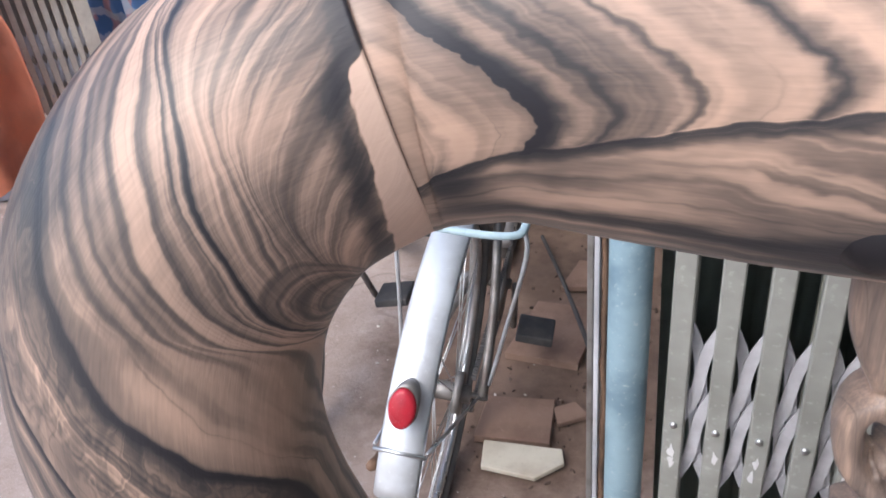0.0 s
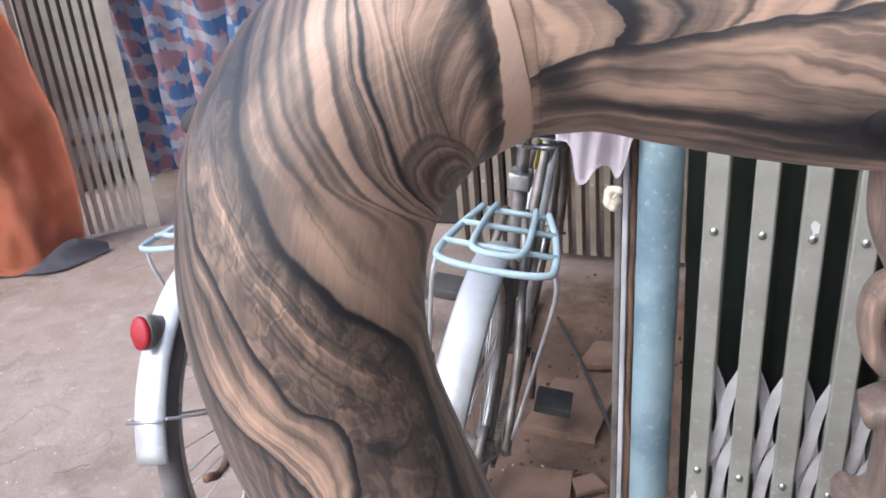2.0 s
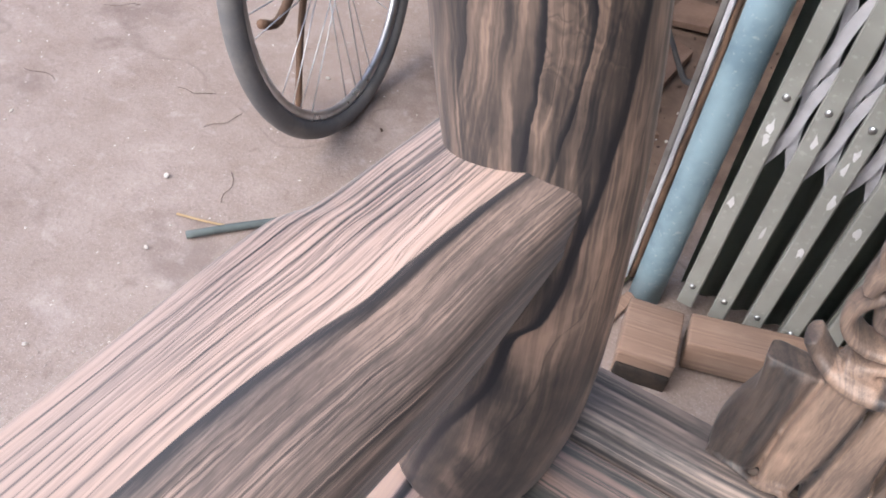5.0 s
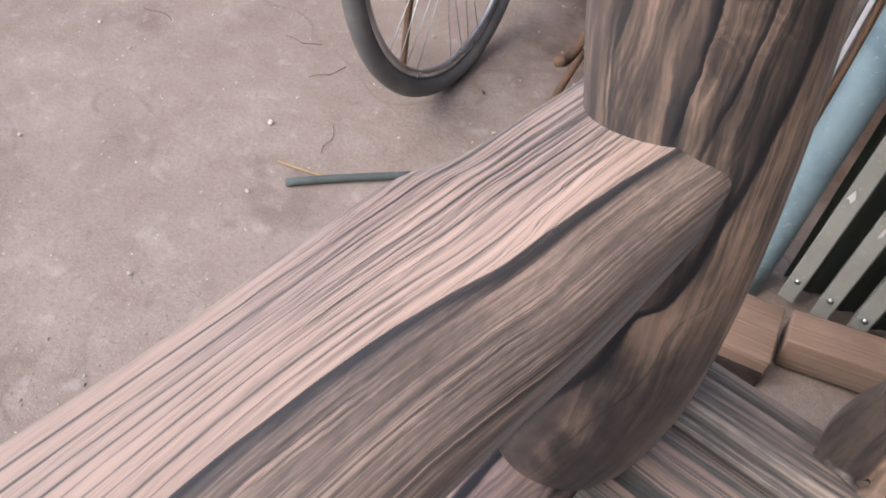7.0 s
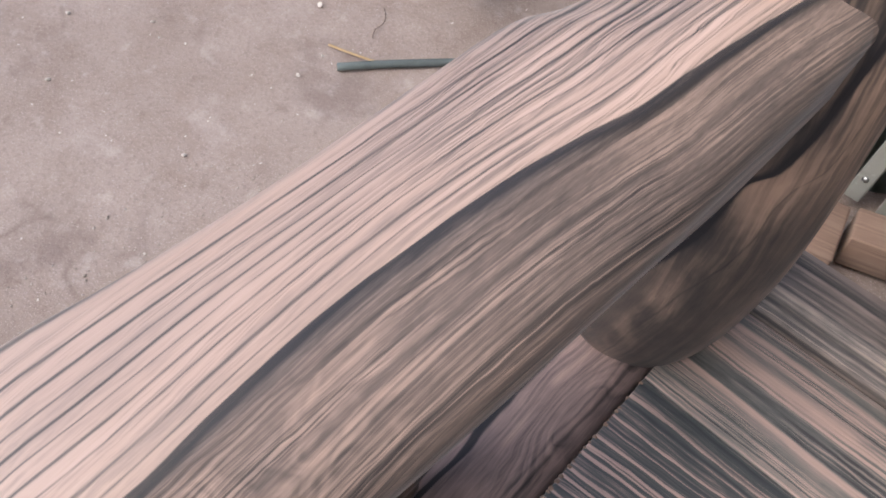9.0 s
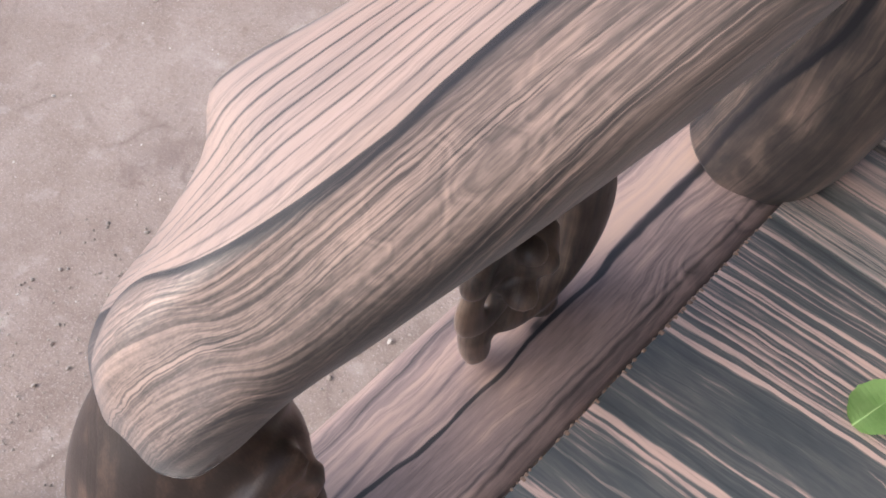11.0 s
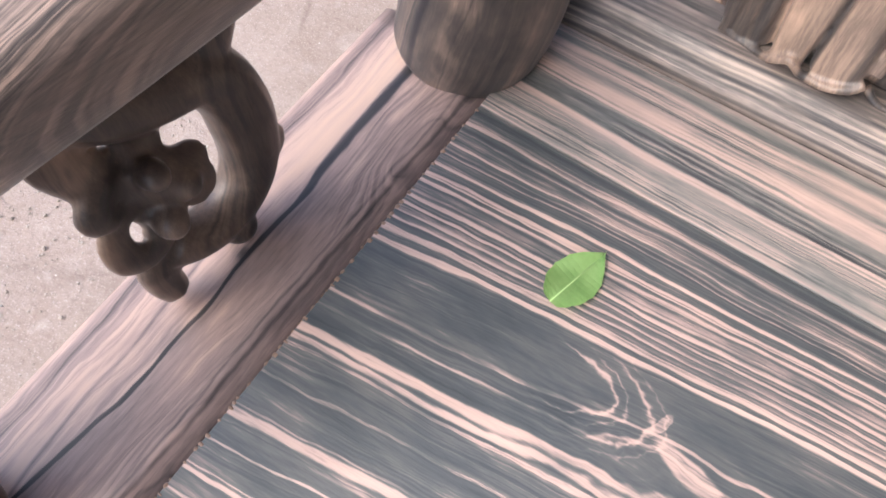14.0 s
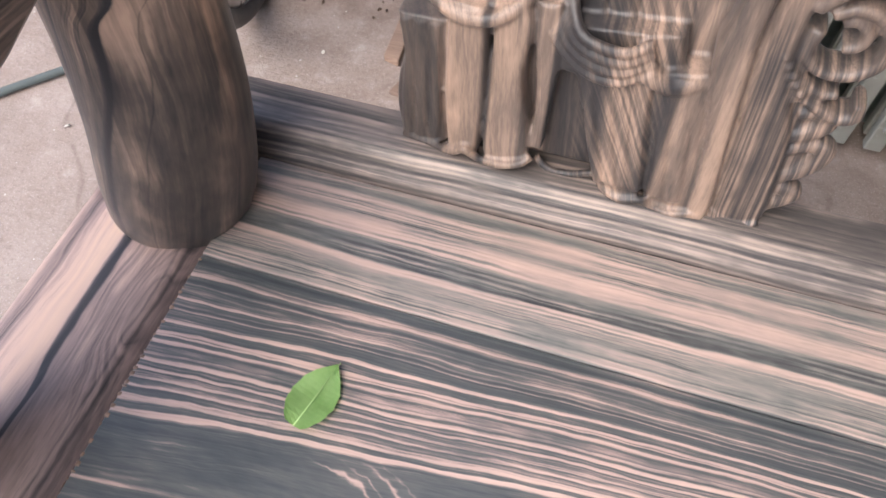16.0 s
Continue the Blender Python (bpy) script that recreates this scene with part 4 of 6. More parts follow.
def arm_part(parent):
    # y, left edge x, left z, crease x, crease z, right x, right z, right low x, low z
    rows = [(0.345, -0.112, 0.685, -0.030, 0.722, -0.004, 0.712, -0.008, 0.662),
            (0.29, -0.117, 0.684, -0.028, 0.718, -0.004, 0.711, -0.009, 0.655),
            (0.235, -0.124, 0.681, -0.041, 0.712, -0.007, 0.700, -0.014, 0.634),
            (0.205, -0.137, 0.679, -0.046, 0.709, -0.009, 0.696, -0.018, 0.622),
            (0.14, -0.142, 0.675, -0.059, 0.702, -0.012, 0.687, -0.027, 0.608),
            (0.06, -0.147, 0.670, -0.0715, 0.695, -0.018, 0.681, -0.034, 0.609),
            (0.0, -0.154, 0.667, -0.0725, 0.692, -0.024, 0.678, -0.041, 0.610),
            (-0.05, -0.160, 0.664, -0.072, 0.688, -0.032, 0.674, -0.049, 0.609),
            (-0.075, -0.137, 0.660, -0.075, 0.684, -0.037, 0.669, -0.052, 0.609),
            (-0.105, -0.128, 0.650, -0.082, 0.677, -0.045, 0.660, -0.058, 0.606),
            (-0.130, -0.128, 0.638, -0.090, 0.665, -0.051, 0.649, -0.058, 0.602),
            (-0.148, -0.125, 0.625, -0.092, 0.648, -0.058, 0.633, -0.061, 0.600),
            (-0.156, -0.118, 0.615, -0.094, 0.632, -0.067, 0.620, -0.069, 0.601),
            (-0.161, -0.109, 0.607, -0.095, 0.615, -0.077, 0.608, -0.079, 0.600),
            (-0.1635, -0.103, 0.602, -0.095, 0.605, -0.085, 0.602, -0.086, 0.598)]
    c = spline(rows, 66)
    secs = []
    for y, lx, lz, cx, cz, rx, rz, bx, bz in c:
        q = min(1.0, (rx - lx) / 0.066)
        s = [(lx + 0.004 * q, lz - 0.014 * q), (lx, lz - 0.008 * q), (lx + 0.002 * q, lz - 0.001 * q), (lx + 0.008 * q, lz + 0.002 * q)]
        for k in range(1, 6):
            w = k / 6
            s.append((lx + 0.008 * q + (cx - lx - 0.008 * q) * w, lz + 0.002 * q + (cz - lz - 0.002 * q) * w + 0.004 * q * math.sin(math.pi * w)))
        s.append((cx, cz))
        for k in range(1, 5):
            w = k / 5
            s.append((cx + (rx - 0.014 * q - cx) * w, cz + (rz + 0.002 * q - cz) * w))
        s += [(rx - 0.0085 * q, rz - 0.0008 * q), (rx - 0.0045 * q, rz - 0.0042 * q), (rx - 0.0018 * q, rz - 0.0085 * q), (rx - 0.0006 * q, rz - 0.0135 * q), (rx - 0.0008 * q, rz - 0.02 * q), (rx + (bx - rx) * 0.4, rz - 0.01 * q + (bz - rz) * 0.45), (bx + 0.003 * q, bz + 0.012 * q), (bx - 0.004 * q, bz + 0.003 * q), (bx - 0.018 * q, bz)]
        for k in range(1, 6):
            w = k / 6
            s.append((bx - 0.018 * q + (lx + 0.012 * q - bx + 0.018 * q) * w, bz + 0.002 + (lz - 0.018 * q - bz - 0.002) * w))
        secs.append([(a, min(y, 0.2925 + max(0.0, -0.05 - a) * 1.2), b) for a, b in s])
    bm = bmesh.new()
    loft(bm, secs)
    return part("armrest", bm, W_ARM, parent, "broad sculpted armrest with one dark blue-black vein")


def scroll_part(parent):
    bm = bmesh.new()
    path = spline([(-0.0915, -0.121, 0.612, 0.0345, 0.033), (-0.0925, -0.129, 0.597, 0.0365, 0.0355), (-0.096, -0.148, 0.57, 0.041, 0.04), (-0.097, -0.164, 0.54, 0.042, 0.042), (-0.098, -0.172, 0.5, 0.042, 0.042), (-0.097, -0.17, 0.455, 0.039, 0.039), (-0.096, -0.166, 0.42, 0.033, 0.033), (-0.092, -0.16, 0.39, 0.025, 0.025)], 28)
    tube(bm, path[:, :3], [(a, b) for a, b in path[:, 3:]], 28, up=(1, 0, 0))
    # two stacked scrolls towards the seat, each with a rolled rim, and a lumpy foot
    ball(bm, (-0.078, -0.132, 0.566), (0.034, 0.029, 0.034), 20, 12)
    ball(bm, (-0.079, -0.147, 0.474), (0.036, 0.035, 0.042), 20, 12)
    ball(bm, (-0.07, -0.138, 0.512), (0.019, 0.018, 0.02))
    ball(bm, (-0.086, -0.164, 0.412), (0.041, 0.037, 0.022))
    ball(bm, (-0.108, -0.196, 0.428), (0.028, 0.024, 0.026))
    ball(bm, (-0.115, -0.178, 0.405), (0.03, 0.022, 0.018))
    for c0, r0, w in (((-0.05, -0.13, 0.56), 0.024, 0.0085), ((-0.049, -0.147, 0.468), 0.024, 0.009)):
        pts = [(c0[0] + 0.003 * k / 30, c0[1] + r0 * (1 - 0.75 * k / 30) * math.cos(2.6 * math.pi * k / 30 + 1.0), c0[2] + r0 * (1 - 0.75 * k / 30) * math.sin(2.6 * math.pi * k / 30 + 1.0)) for k in range(31)]
        tube(bm, pts, [w * (1 - 0.4 * k / 30) for k in range(31)], 10)
    ob = part("arm_scroll", bm, W_SCROLL, parent, "dark glossy scrolled front support of the armrest")
    return melt(ob, 0.004, 3)


def baluster_part(parent):
    bm = bmesh.new()
    X = -0.083

    def curl(rows, r, n=26, thick=1.25):
        c = spline(rows, n)
        tube(bm, [(X + q[2], q[0], q[1]) for q in c], [(r * thick * (1 - 0.25 * abs(2 * k / n - 1)), r * (1 - 0.25 * abs(2 * k / n - 1))) for k in range(n + 1)], 12, up=(1, 0, 0))

    # broad ring, neck under the armrest, leaf into the ring, bracket, lower volute with its eye, foot; rows are y, z, sideways
    curl([(0.02, 0.594, 0), (0.045, 0.569, 0), (0.07, 0.556, 0), (0.094, 0.546, 0), (0.107, 0.523, 0), (0.111, 0.492, 0), (0.108, 0.46, 0), (0.094, 0.437, 0), (0.07, 0.428, 0), (0.046, 0.436, 0), (0.03, 0.452, 0)], 0.0195, 56, 1.1)
    curl([(0.108, 0.492, 0.004), (0.117, 0.468, 0.006), (0.119, 0.454, 0.006), (0.110, 0.444, 0.004)], 0.0075, 16, 1.8)
    curl([(0.104, 0.632, 0), (0.112, 0.598, 0), (0.11, 0.572, 0), (0.1, 0.55, 0)], 0.015, 16, 1.6)
    curl([(0.1, 0.6, 0), (0.07, 0.588, 0), (0.03, 0.596, 0), (0.006, 0.602, 0)], 0.014, 20, 1.2)
    curl([(0.052, 0.562, 0), (0.048, 0.545, 0), (0.042, 0.528, 0), (0.034, 0.508, 0)], 0.0085, 18, 2.1)
    curl([(0.036, 0.53, 0.004), (0.048, 0.513, 0.008), (0.058, 0.497, 0.008), (0.064, 0.481, 0.006)], 0.0145, 18, 1.3)
    curl([(0.05, 0.516, 0.008), (0.063, 0.509, 0.008), (0.071, 0.497, 0.006)], 0.0075, 14, 1.8)
    curl([(0.01, 0.592, 0), (0.008, 0.572, 0), (0.014, 0.553, 0), (0.022, 0.536, 0), (0.03, 0.512, 0), (0.036, 0.488, 0), (0.038, 0.462, 0)], 0.0115, 30, 1.35)
    curl([(0.02, 0.545, 0.008), (0.009, 0.538, 0.01), (0.006, 0.528, 0.01), (0.014, 0.518, 0.008)], 0.008, 16, 1.3)
    curl([(0.028, 0.512, 0.006), (0.014, 0.511, 0.006), (0.006, 0.498, 0.006), (0.006, 0.48, 0.006), (0.015, 0.468, 0.006), (0.029, 0.47, 0.006), (0.034, 0.484, 0.006)], 0.0068, 34, 1.7)
    curl([(0.03, 0.462, 0), (0.02, 0.45, 0), (0.016, 0.43, 0), (0.018, 0.405, 0)], 0.0105, 18, 1.4)
    for p, r in (((X + 0.016, 0.052, 0.51), 0.0105), ((X + 0.018, 0.04, 0.534), 0.009), ((X + 0.018, 0.034, 0.494), 0.0105), ((X, 0.075, 0.412), 0.015)):
        ball(bm, p, (r * 1.2, r, r))
    box(bm, (X - 0.015, 0.06, 0.59), (X + 0.015, 0.11, 0.645), 0.006)
    ob = part("arm_baluster", bm, W_DARK, parent, "dark pierced scrollwork under the armrest")
    return melt(ob, 0.0028, 2)


def seat_parts(parent):
    L = 1.55
    # side rail: flat top, small inner slope, rounded outer edge
    def rail(name, lo, hi, prof, axis, mat, label):
        bm = bmesh.new()
        secs = []
        n = 24
        for k in range(n + 1):
            row = []
            for p, q in prof:
                a, b = lo(p) if callable(lo) else lo, hi(p) if callable(hi) else hi
                s = a + (b - a) * k / n
                row.append((p, s, q) if axis == "y" else (s, p, q))
            secs.append(row)
        if axis == "x":
            secs = secs[::-1]
        loft(bm, secs)
        return part(name, bm, mat, parent, label)

    T = SEAT
    side = [(-0.126, T - 0.075), (-0.1265, T - 0.01), (-0.124, T - 0.003), (-0.118, T), (-0.026, T), (-0.022, T - 0.0015), (-0.012, T - 0.008), (-0.009, T - 0.012), (-0.008, T - 0.075)]
    rail("side_rail", lambda q: -0.0825 + q + 0.0008, 0.30, side, "y", W_SIDE, "seat side rail with a wavy dark vein")
    side2 = [(1.68, T - 0.075), (1.68, T), (1.57, T), (1.558, T - 0.008), (1.557, T - 0.075)]
    rail("side_rail", -0.089, 0.30, side2[::-1], "y", W_SIDE, "")
    front = [(-0.206, T - 0.075), (-0.2065, T - 0.01), (-0.204, T - 0.003), (-0.198, T), (-0.108, T), (-0.104, T - 0.0015), (-0.094, T - 0.008), (-0.091, T - 0.012), (-0.090, T - 0.075)]
    rail("front_rail", lambda q: 0.0825 + q, 1.68, front, "x", W_FRONT, "seat front rail in reddish streaked wood")
    # seat boards
    bm = bmesh.new()
    box(bm, (-0.0065, -0.0885, T - 0.03), (1.5565, 0.2598, T - 0.0006), 0.0008)
    part("seat_board", bm, W_SEAT, parent, "dark blue-black seat board with thin pink streaks")
    bm = bmesh.new()
    box(bm, (-0.0065, 0.2604, T - 0.03), (1.5565, 0.366, T), 0.0008)
    part("back_plank", bm, W_BACK, parent, "pale pink and grey-green plank along the seat back")
    # moulded back rail
    prof = [(0.367, T - 0.07), (0.367, T + 0.002), (0.369, T + 0.010), (0.3735, T + 0.0125), (0.375, T + 0.019), (0.381, T + 0.027), (0.390, T + 0.030), (0.425, T + 0.030), (0.43, T + 0.024), (0.43, T - 0.07)]
    rail("back_rail", -0.126, 1.68, prof, "x", W_BACKRAIL, "moulded rail carrying the carved back")
    # end grain fibres torn out along the left end of the seat board
    bm = bmesh.new()
    r = random.Random(4)
    y = -0.086
    while y < 0.255:
        w = r.uniform(0.0012, 0.004)
        if r.random() < 0.75:
            d = r.uniform(0.001, 0.0038)
            box(bm, (-0.0075, y, T - 0.003), (-0.0075 + d, y + w, T - 0.0002), 0.0006, seg=1)
        y += w + r.uniform(0.0005, 0.004)
    part("torn_edge", bm, W_RAW, parent, "rough torn end grain on the edge of the seat board")
    # legs
    for x, y in ((-0.1, -0.15), (1.62, -0.15), (-0.06, 0.33), (1.6, 0.33)):
        bm = bmesh.new()
        s = -1 if x < 0.5 else 1
        f = 1.0 if y < 0 else 0.0
        if f:
            c = spline([(x - s * 0.01, y + 0.02, 0.335), (x - s * 0.02, y + 0.03, 0.22), (x - s * 0.04, y + 0.04, 0.12), (x - s * 0.03, y + 0.03, 0.05), (x - s * 0.02, y + 0.02, 0.012)], 16)
            tube(bm, c, [0.05 - 0.014 * math.sin(math.pi * k / 16) for k in range(17)], 16)
        else:
            c = spline([(x, y, 0.335), (x, y, 0.27), (x + s * 0.075, y, 0.2), (x + s * 0.06, y, 0.12), (x + s * 0.07, y, 0.05), (x + s * 0.085, y, 0.012)], 16)
            tube(bm, c, [0.05, 0.05, 0.05, 0.05, 0.05, 0.049, 0.047, 0.045, 0.043, 0.041, 0.04, 0.04, 0.041, 0.043, 0.045, 0.04, 0.03], 16)
        part("leg", bm, W_SCROLL, parent, "curved dark wooden leg")


def splat_mesh():
    """One carved back splat, standing on z = 0, centred on x = 0, facing -y."""
    bm = bmesh.new()

    def band(rows, r, n=22, flat=1.5, taper=0.0):
        c = spline([(*q, 0.0)[:3] for q in rows], n)
        tube(bm, [(q[0], q[2], q[1]) for q in c], [(r * (1 - taper * abs(2 * k / n - 1) ** 2), r * flat) for k in range(n + 1)], 12, up=(0, -1, 0), square=0.7)

    def panel(rows, depth, y=0.0, n=16):
        """A broad flat fold; rows are z, left edge, right edge."""
        c = spline(rows, n)
        tube(bm, [((q[1] + q[2]) / 2, y, q[0]) for q in c], [((q[2] - q[1]) / 2, depth) for q in c], 24, up=(0, -1, 0), square=0.36)

    # skirt: dark side leaf, two flat panels, narrow slip, hollow, drapery in two folds, slanted strip, striped band
    panel([(0.002, -0.146, -0.108), (0.03, -0.150, -0.109), (0.06, -0.148, -0.109), (0.095, -0.141, -0.109), (0.125, -0.145, -0.106)], 0.011, 0.004)
    for k in range(3):
        band([(-0.142 + 0.011 * k, 0.005, -0.006), (-0.139 + 0.011 * k, 0.05, -0.008), (-0.136 + 0.009 * k, 0.09, -0.007), (-0.139 + 0.011 * k, 0.12, -0.006)], 0.0042, 18, 0.7)
    panel([(0.008, -0.1055, -0.081), (0.03, -0.107, -0.080), (0.07, -0.1085, -0.0765), (0.13, -0.106, -0.0775), (0.15, -0.104, -0.078)], 0.017, 0.0)
    panel([(0.012, -0.0775, -0.042), (0.04, -0.0775, -0.0415), (0.093, -0.0735, -0.0505), (0.139, -0.0745, -0.0465), (0.155, -0.07, -0.05)], 0.0175, 0.0)
    panel([(0.028, -0.0395, -0.0315), (0.08, -0.0405, -0.0295), (0.115, -0.0445, -0.0275), (0.16, -0.047, -0.031)], 0.014, 0.0)
    panel([(0.0, -0.036, 0.016), (0.06, -0.034, 0.01), (0.13, -0.034, 0.0)], 0.006, 0.014)
    panel([(0.008, 0.022, 0.0485), (0.03, 0.012, 0.048), (0.052, 0.004, 0.0465), (0.08, -0.005, 0.042), (0.105, -0.014, 0.037), (0.125, -0.016, 0.035)], 0.017, -0.003)
    for x0, x1 in ((-0.008, 0.016), (0.005, 0.027), (0.018, 0.036), (0.03, 0.044)):
        band([(x0, 0.118, -0.016), (x0 * 0.6 + x1 * 0.4, 0.07, -0.019), (x1, 0.016, -0.019)], 0.0042, 16, 0.8)
    panel([(0.004, 0.0515, 0.089), (0.024, 0.0485, 0.088), (0.068, 0.043, 0.0805), (0.1, 0.037, 0.074), (0.131, 0.0345, 0.067)], 0.017, -0.001)
    for x0, x1 in ((0.043, 0.06), (0.055, 0.073)):
        band([(x0, 0.125, -0.013), (x0 * 0.5 + x1 * 0.5, 0.07, -0.0165), (x1, 0.012, -0.0165)], 0.0055, 16, 0.7)
    panel([(0.002, 0.0865, 0.0995), (0.02, 0.0855, 0.0995), (0.08, 0.0785, 0.0935), (0.15, 0.0635, 0.0875), (0.194, 0.068, 0.086), (0.4, 0.08, 0.098)], 0.0205)
    panel([(-0.001, 0.101, 0.137), (0.014, 0.1015, 0.14), (0.06, 0.0965, 0.134), (0.096, 0.0945, 0.127), (0.139, 0.0895, 0.112), (0.193, 0.088, 0.108), (0.3, 0.095, 0.12)], 0.015, 0.002)
    panel([(0.003, 0.03, 0.128), (0.1, 0.025, 0.115), (0.2, 0.025, 0.1)], 0.007, 0.011)
    panel([(0.006, -0.107, 0.03), (0.08, -0.108, 0.03), (0.15, -0.106, 0.03)], 0.007, 0.011)
    # rolled hem, rising and falling along the foot of the folds
    band([(-0.146, 0.004, -0.006), (-0.126, 0.001, -0.009), (-0.108, 0.004, -0.014), (-0.099, 0.010, -0.019), (-0.09, 0.017, -0.021), (-0.082, 0.011, -0.02), (-0.076, 0.008, -0.019), (-0.062, 0.009, -0.021), (-0.046, 0.014, -0.02), (-0.038, 0.02, -0.015)], 0.0032, 44, 1.0, 0.0)
    band([(-0.036, 0.010, -0.004), (-0.024, 0.003, -0.008), (-0.006, 0.003, -0.008), (0.012, 0.012, -0.01), (0.022, 0.006, -0.018), (0.036, 0.004, -0.022), (0.05, 0.008, -0.021), (0.058, 0.002, -0.019), (0.072, 0.0, -0.021), (0.086, 0.003, -0.02), (0.098, 0.001, -0.018)], 0.003, 44, 1.0, 0.0)
    band([(0.099, 0.003, -0.012), (0.11, -0.002, -0.015), (0.126, -0.003, -0.015), (0.138, 0.004, -0.012)], 0.0034, 18, 1.0, 0.0)
    # leafy edge beside the striped band
    panel([(0.012, 0.124, 0.142), (0.04, 0.122, 0.141), (0.07, 0.12, 0.147), (0.095, 0.116, 0.143), (0.12, 0.108, 0.136)], 0.009, 0.005)
    for rows in ([(0.132, 0.012), (0.144, 0.022), (0.151, 0.033), (0.14, 0.037), (0.13, 0.03)], [(0.128, 0.042), (0.143, 0.053), (0.153, 0.066), (0.156, 0.08), (0.145, 0.083), (0.131, 0.074)], [(0.124, 0.086), (0.138, 0.092), (0.147, 0.103), (0.142, 0.113), (0.128, 0.108)]):
        band(rows, 0.0072, 24, 1.1, 0.4)
    band([(0.119, 0.128), (0.134, 0.120), (0.149, 0.113), (0.159, 0.117), (0.157, 0.128)], 0.0052, 20, 2.2, 0.2)
    # pierced volute on each side, with a ribbed rim running down into the folds
    for m in (-1.0, 1.0):
        def turn(rows, r, n, flat=2.6, taper=0.1):
            band([(q[0], q[1]) if m > 0 else (0.038 - q[0], q[1] + 0.022) for q in rows], r, n, flat, taper)

        turn([(0.101, 0.176), (0.098, 0.158), (0.102, 0.143), (0.112, 0.130), (0.122, 0.122)], 0.0042, 20)
        turn([(0.108, 0.178), (0.106, 0.162), (0.11, 0.148), (0.12, 0.137), (0.134, 0.130), (0.143, 0.132)], 0.0042, 22)
        turn([(0.116, 0.176), (0.114, 0.162), (0.12, 0.151), (0.132, 0.1465), (0.146, 0.150), (0.155, 0.162), (0.153, 0.178), (0.143, 0.19), (0.129, 0.193), (0.118, 0.186)], 0.0048, 40)
        turn([(0.125, 0.182), (0.133, 0.184), (0.141, 0.177), (0.139, 0.168), (0.131, 0.165)], 0.0042, 22)
        turn([(0.108, 0.19), (0.12, 0.205), (0.138, 0.212), (0.152, 0.204), (0.155, 0.19)], 0.006, 20)
        turn([(0.108, 0.20), (0.116, 0.225), (0.13, 0.235), (0.14, 0.226)], 0.0055, 16)
        for k in range(5):
            if m > 0:
                ball(bm, (0.1035 + 0.0045 * k, -0.011, 0.155 - 0.0062 * k), (0.0038, 0.004, 0.0034), 8, 6)
    # shoulder rim over the flat panels, and the plate behind the scrolls
    band([(-0.128, 0.158), (-0.118, 0.147), (-0.102, 0.14, -0.008), (-0.084, 0.14, -0.012), (-0.067, 0.146, -0.01), (-0.053, 0.162, -0.004), (-0.048, 0.2)], 0.006, 28, 2.0, 0.0)
    panel([(0.14, -0.075, -0.03), (0.18, -0.07, -0.03), (0.24, -0.072, -0.03)], 0.007, 0.01)
    panel([(0.222, -0.108, -0.03), (0.26, -0.114, -0.03), (0.33, -0.112, -0.03), (0.375, -0.108, -0.03), (0.405, -0.085, -0.03)], 0.009, 0.008)
    panel([(0.222, 0.03, 0.115), (0.26, 0.03, 0.124), (0.33, 0.03, 0.122), (0.375, 0.03, 0.116), (0.405, 0.03, 0.095)], 0.009, 0.008)
    # ringed collar above the drapery
    for k in range(4):
        band([(-0.040 + 0.004 * k, 0.158 + 0.003 * k, 0.0), (-0.034 + 0.004 * k, 0.138 + 0.005 * k, -0.012), (-0.012, 0.123 + 0.008 * k, -0.022), (0.012, 0.120 + 0.008 * k, -0.024), (0.034 - 0.002 * k, 0.13 + 0.006 * k, -0.016)], 0.0036, 20, 1.2)
    panel([(0.11, -0.034, 0.05), (0.13, -0.036, 0.05), (0.15, -0.036, 0.046)], 0.013, 0.0)
    band([(0.028, 0.128, -0.014), (0.045, 0.12, -0.012), (0.066, 0.126, -0.006)], 0.007, 14, 1.6)
    panel([(0.08, 0.02, 0.09), (0.16, 0.02, 0.088), (0.22, 0.02, 0.088)], 0.007, 0.012)
    # hollow shield with upright flutes
    for k in range(6):
        x = -0.034 + 0.0195 * k
        panel([(0.14, x - 0.0085, x + 0.0085), (0.34, x - 0.0095, x + 0.0095), (0.6, x * 0.8 - 0.009, x * 0.8 + 0.009)], 0.008, 0.012)
    # left and right scrollwork of the upper part
    for s in (-1, 1):
        m = -1.0 if s < 0 else 1.12

        def out(rows, r, flat=1.6, taper=0.15):
            band([(m * q[0], *q[1:]) for q in rows], r, 22, flat, taper)

        out([(0.108, 0.61), (0.108, 0.58), (0.106, 0.562), (0.099, 0.543)], 0.0098, 1.3)
        out([(0.090, 0.62), (0.087, 0.575), (0.074, 0.535), (0.058, 0.51)], 0.012, 1.1, 0.0)
        out([(0.068, 0.62), (0.064, 0.57), (0.05, 0.53)], 0.013, 1.0, 0.0)
        out([(0.098, 0.536), (0.107, 0.530), (0.110, 0.517), (0.107, 0.502), (0.098, 0.492), (0.085, 0.486), (0.066, 0.482)], 0.0058, 2.4)
        out([(0.1, 0.531), (0.095, 0.528)], 0.006, 2.0)
        out([(0.098, 0.504), (0.094, 0.506), (0.09, 0.504)], 0.0066, 2.2)
        out([(0.108, 0.466), (0.098, 0.472), (0.082, 0.477), (0.06, 0.478)], 0.0072, 2.0)
        out([(0.099, 0.47), (0.0965, 0.45), (0.097, 0.425), (0.095, 0.41)], 0.0052, 2.6, 0.0)
        out([(0.113, 0.42), (0.109, 0.413), (0.1, 0.418), (0.09, 0.428), (0.078, 0.44), (0.064, 0.452)], 0.0062, 2.2)
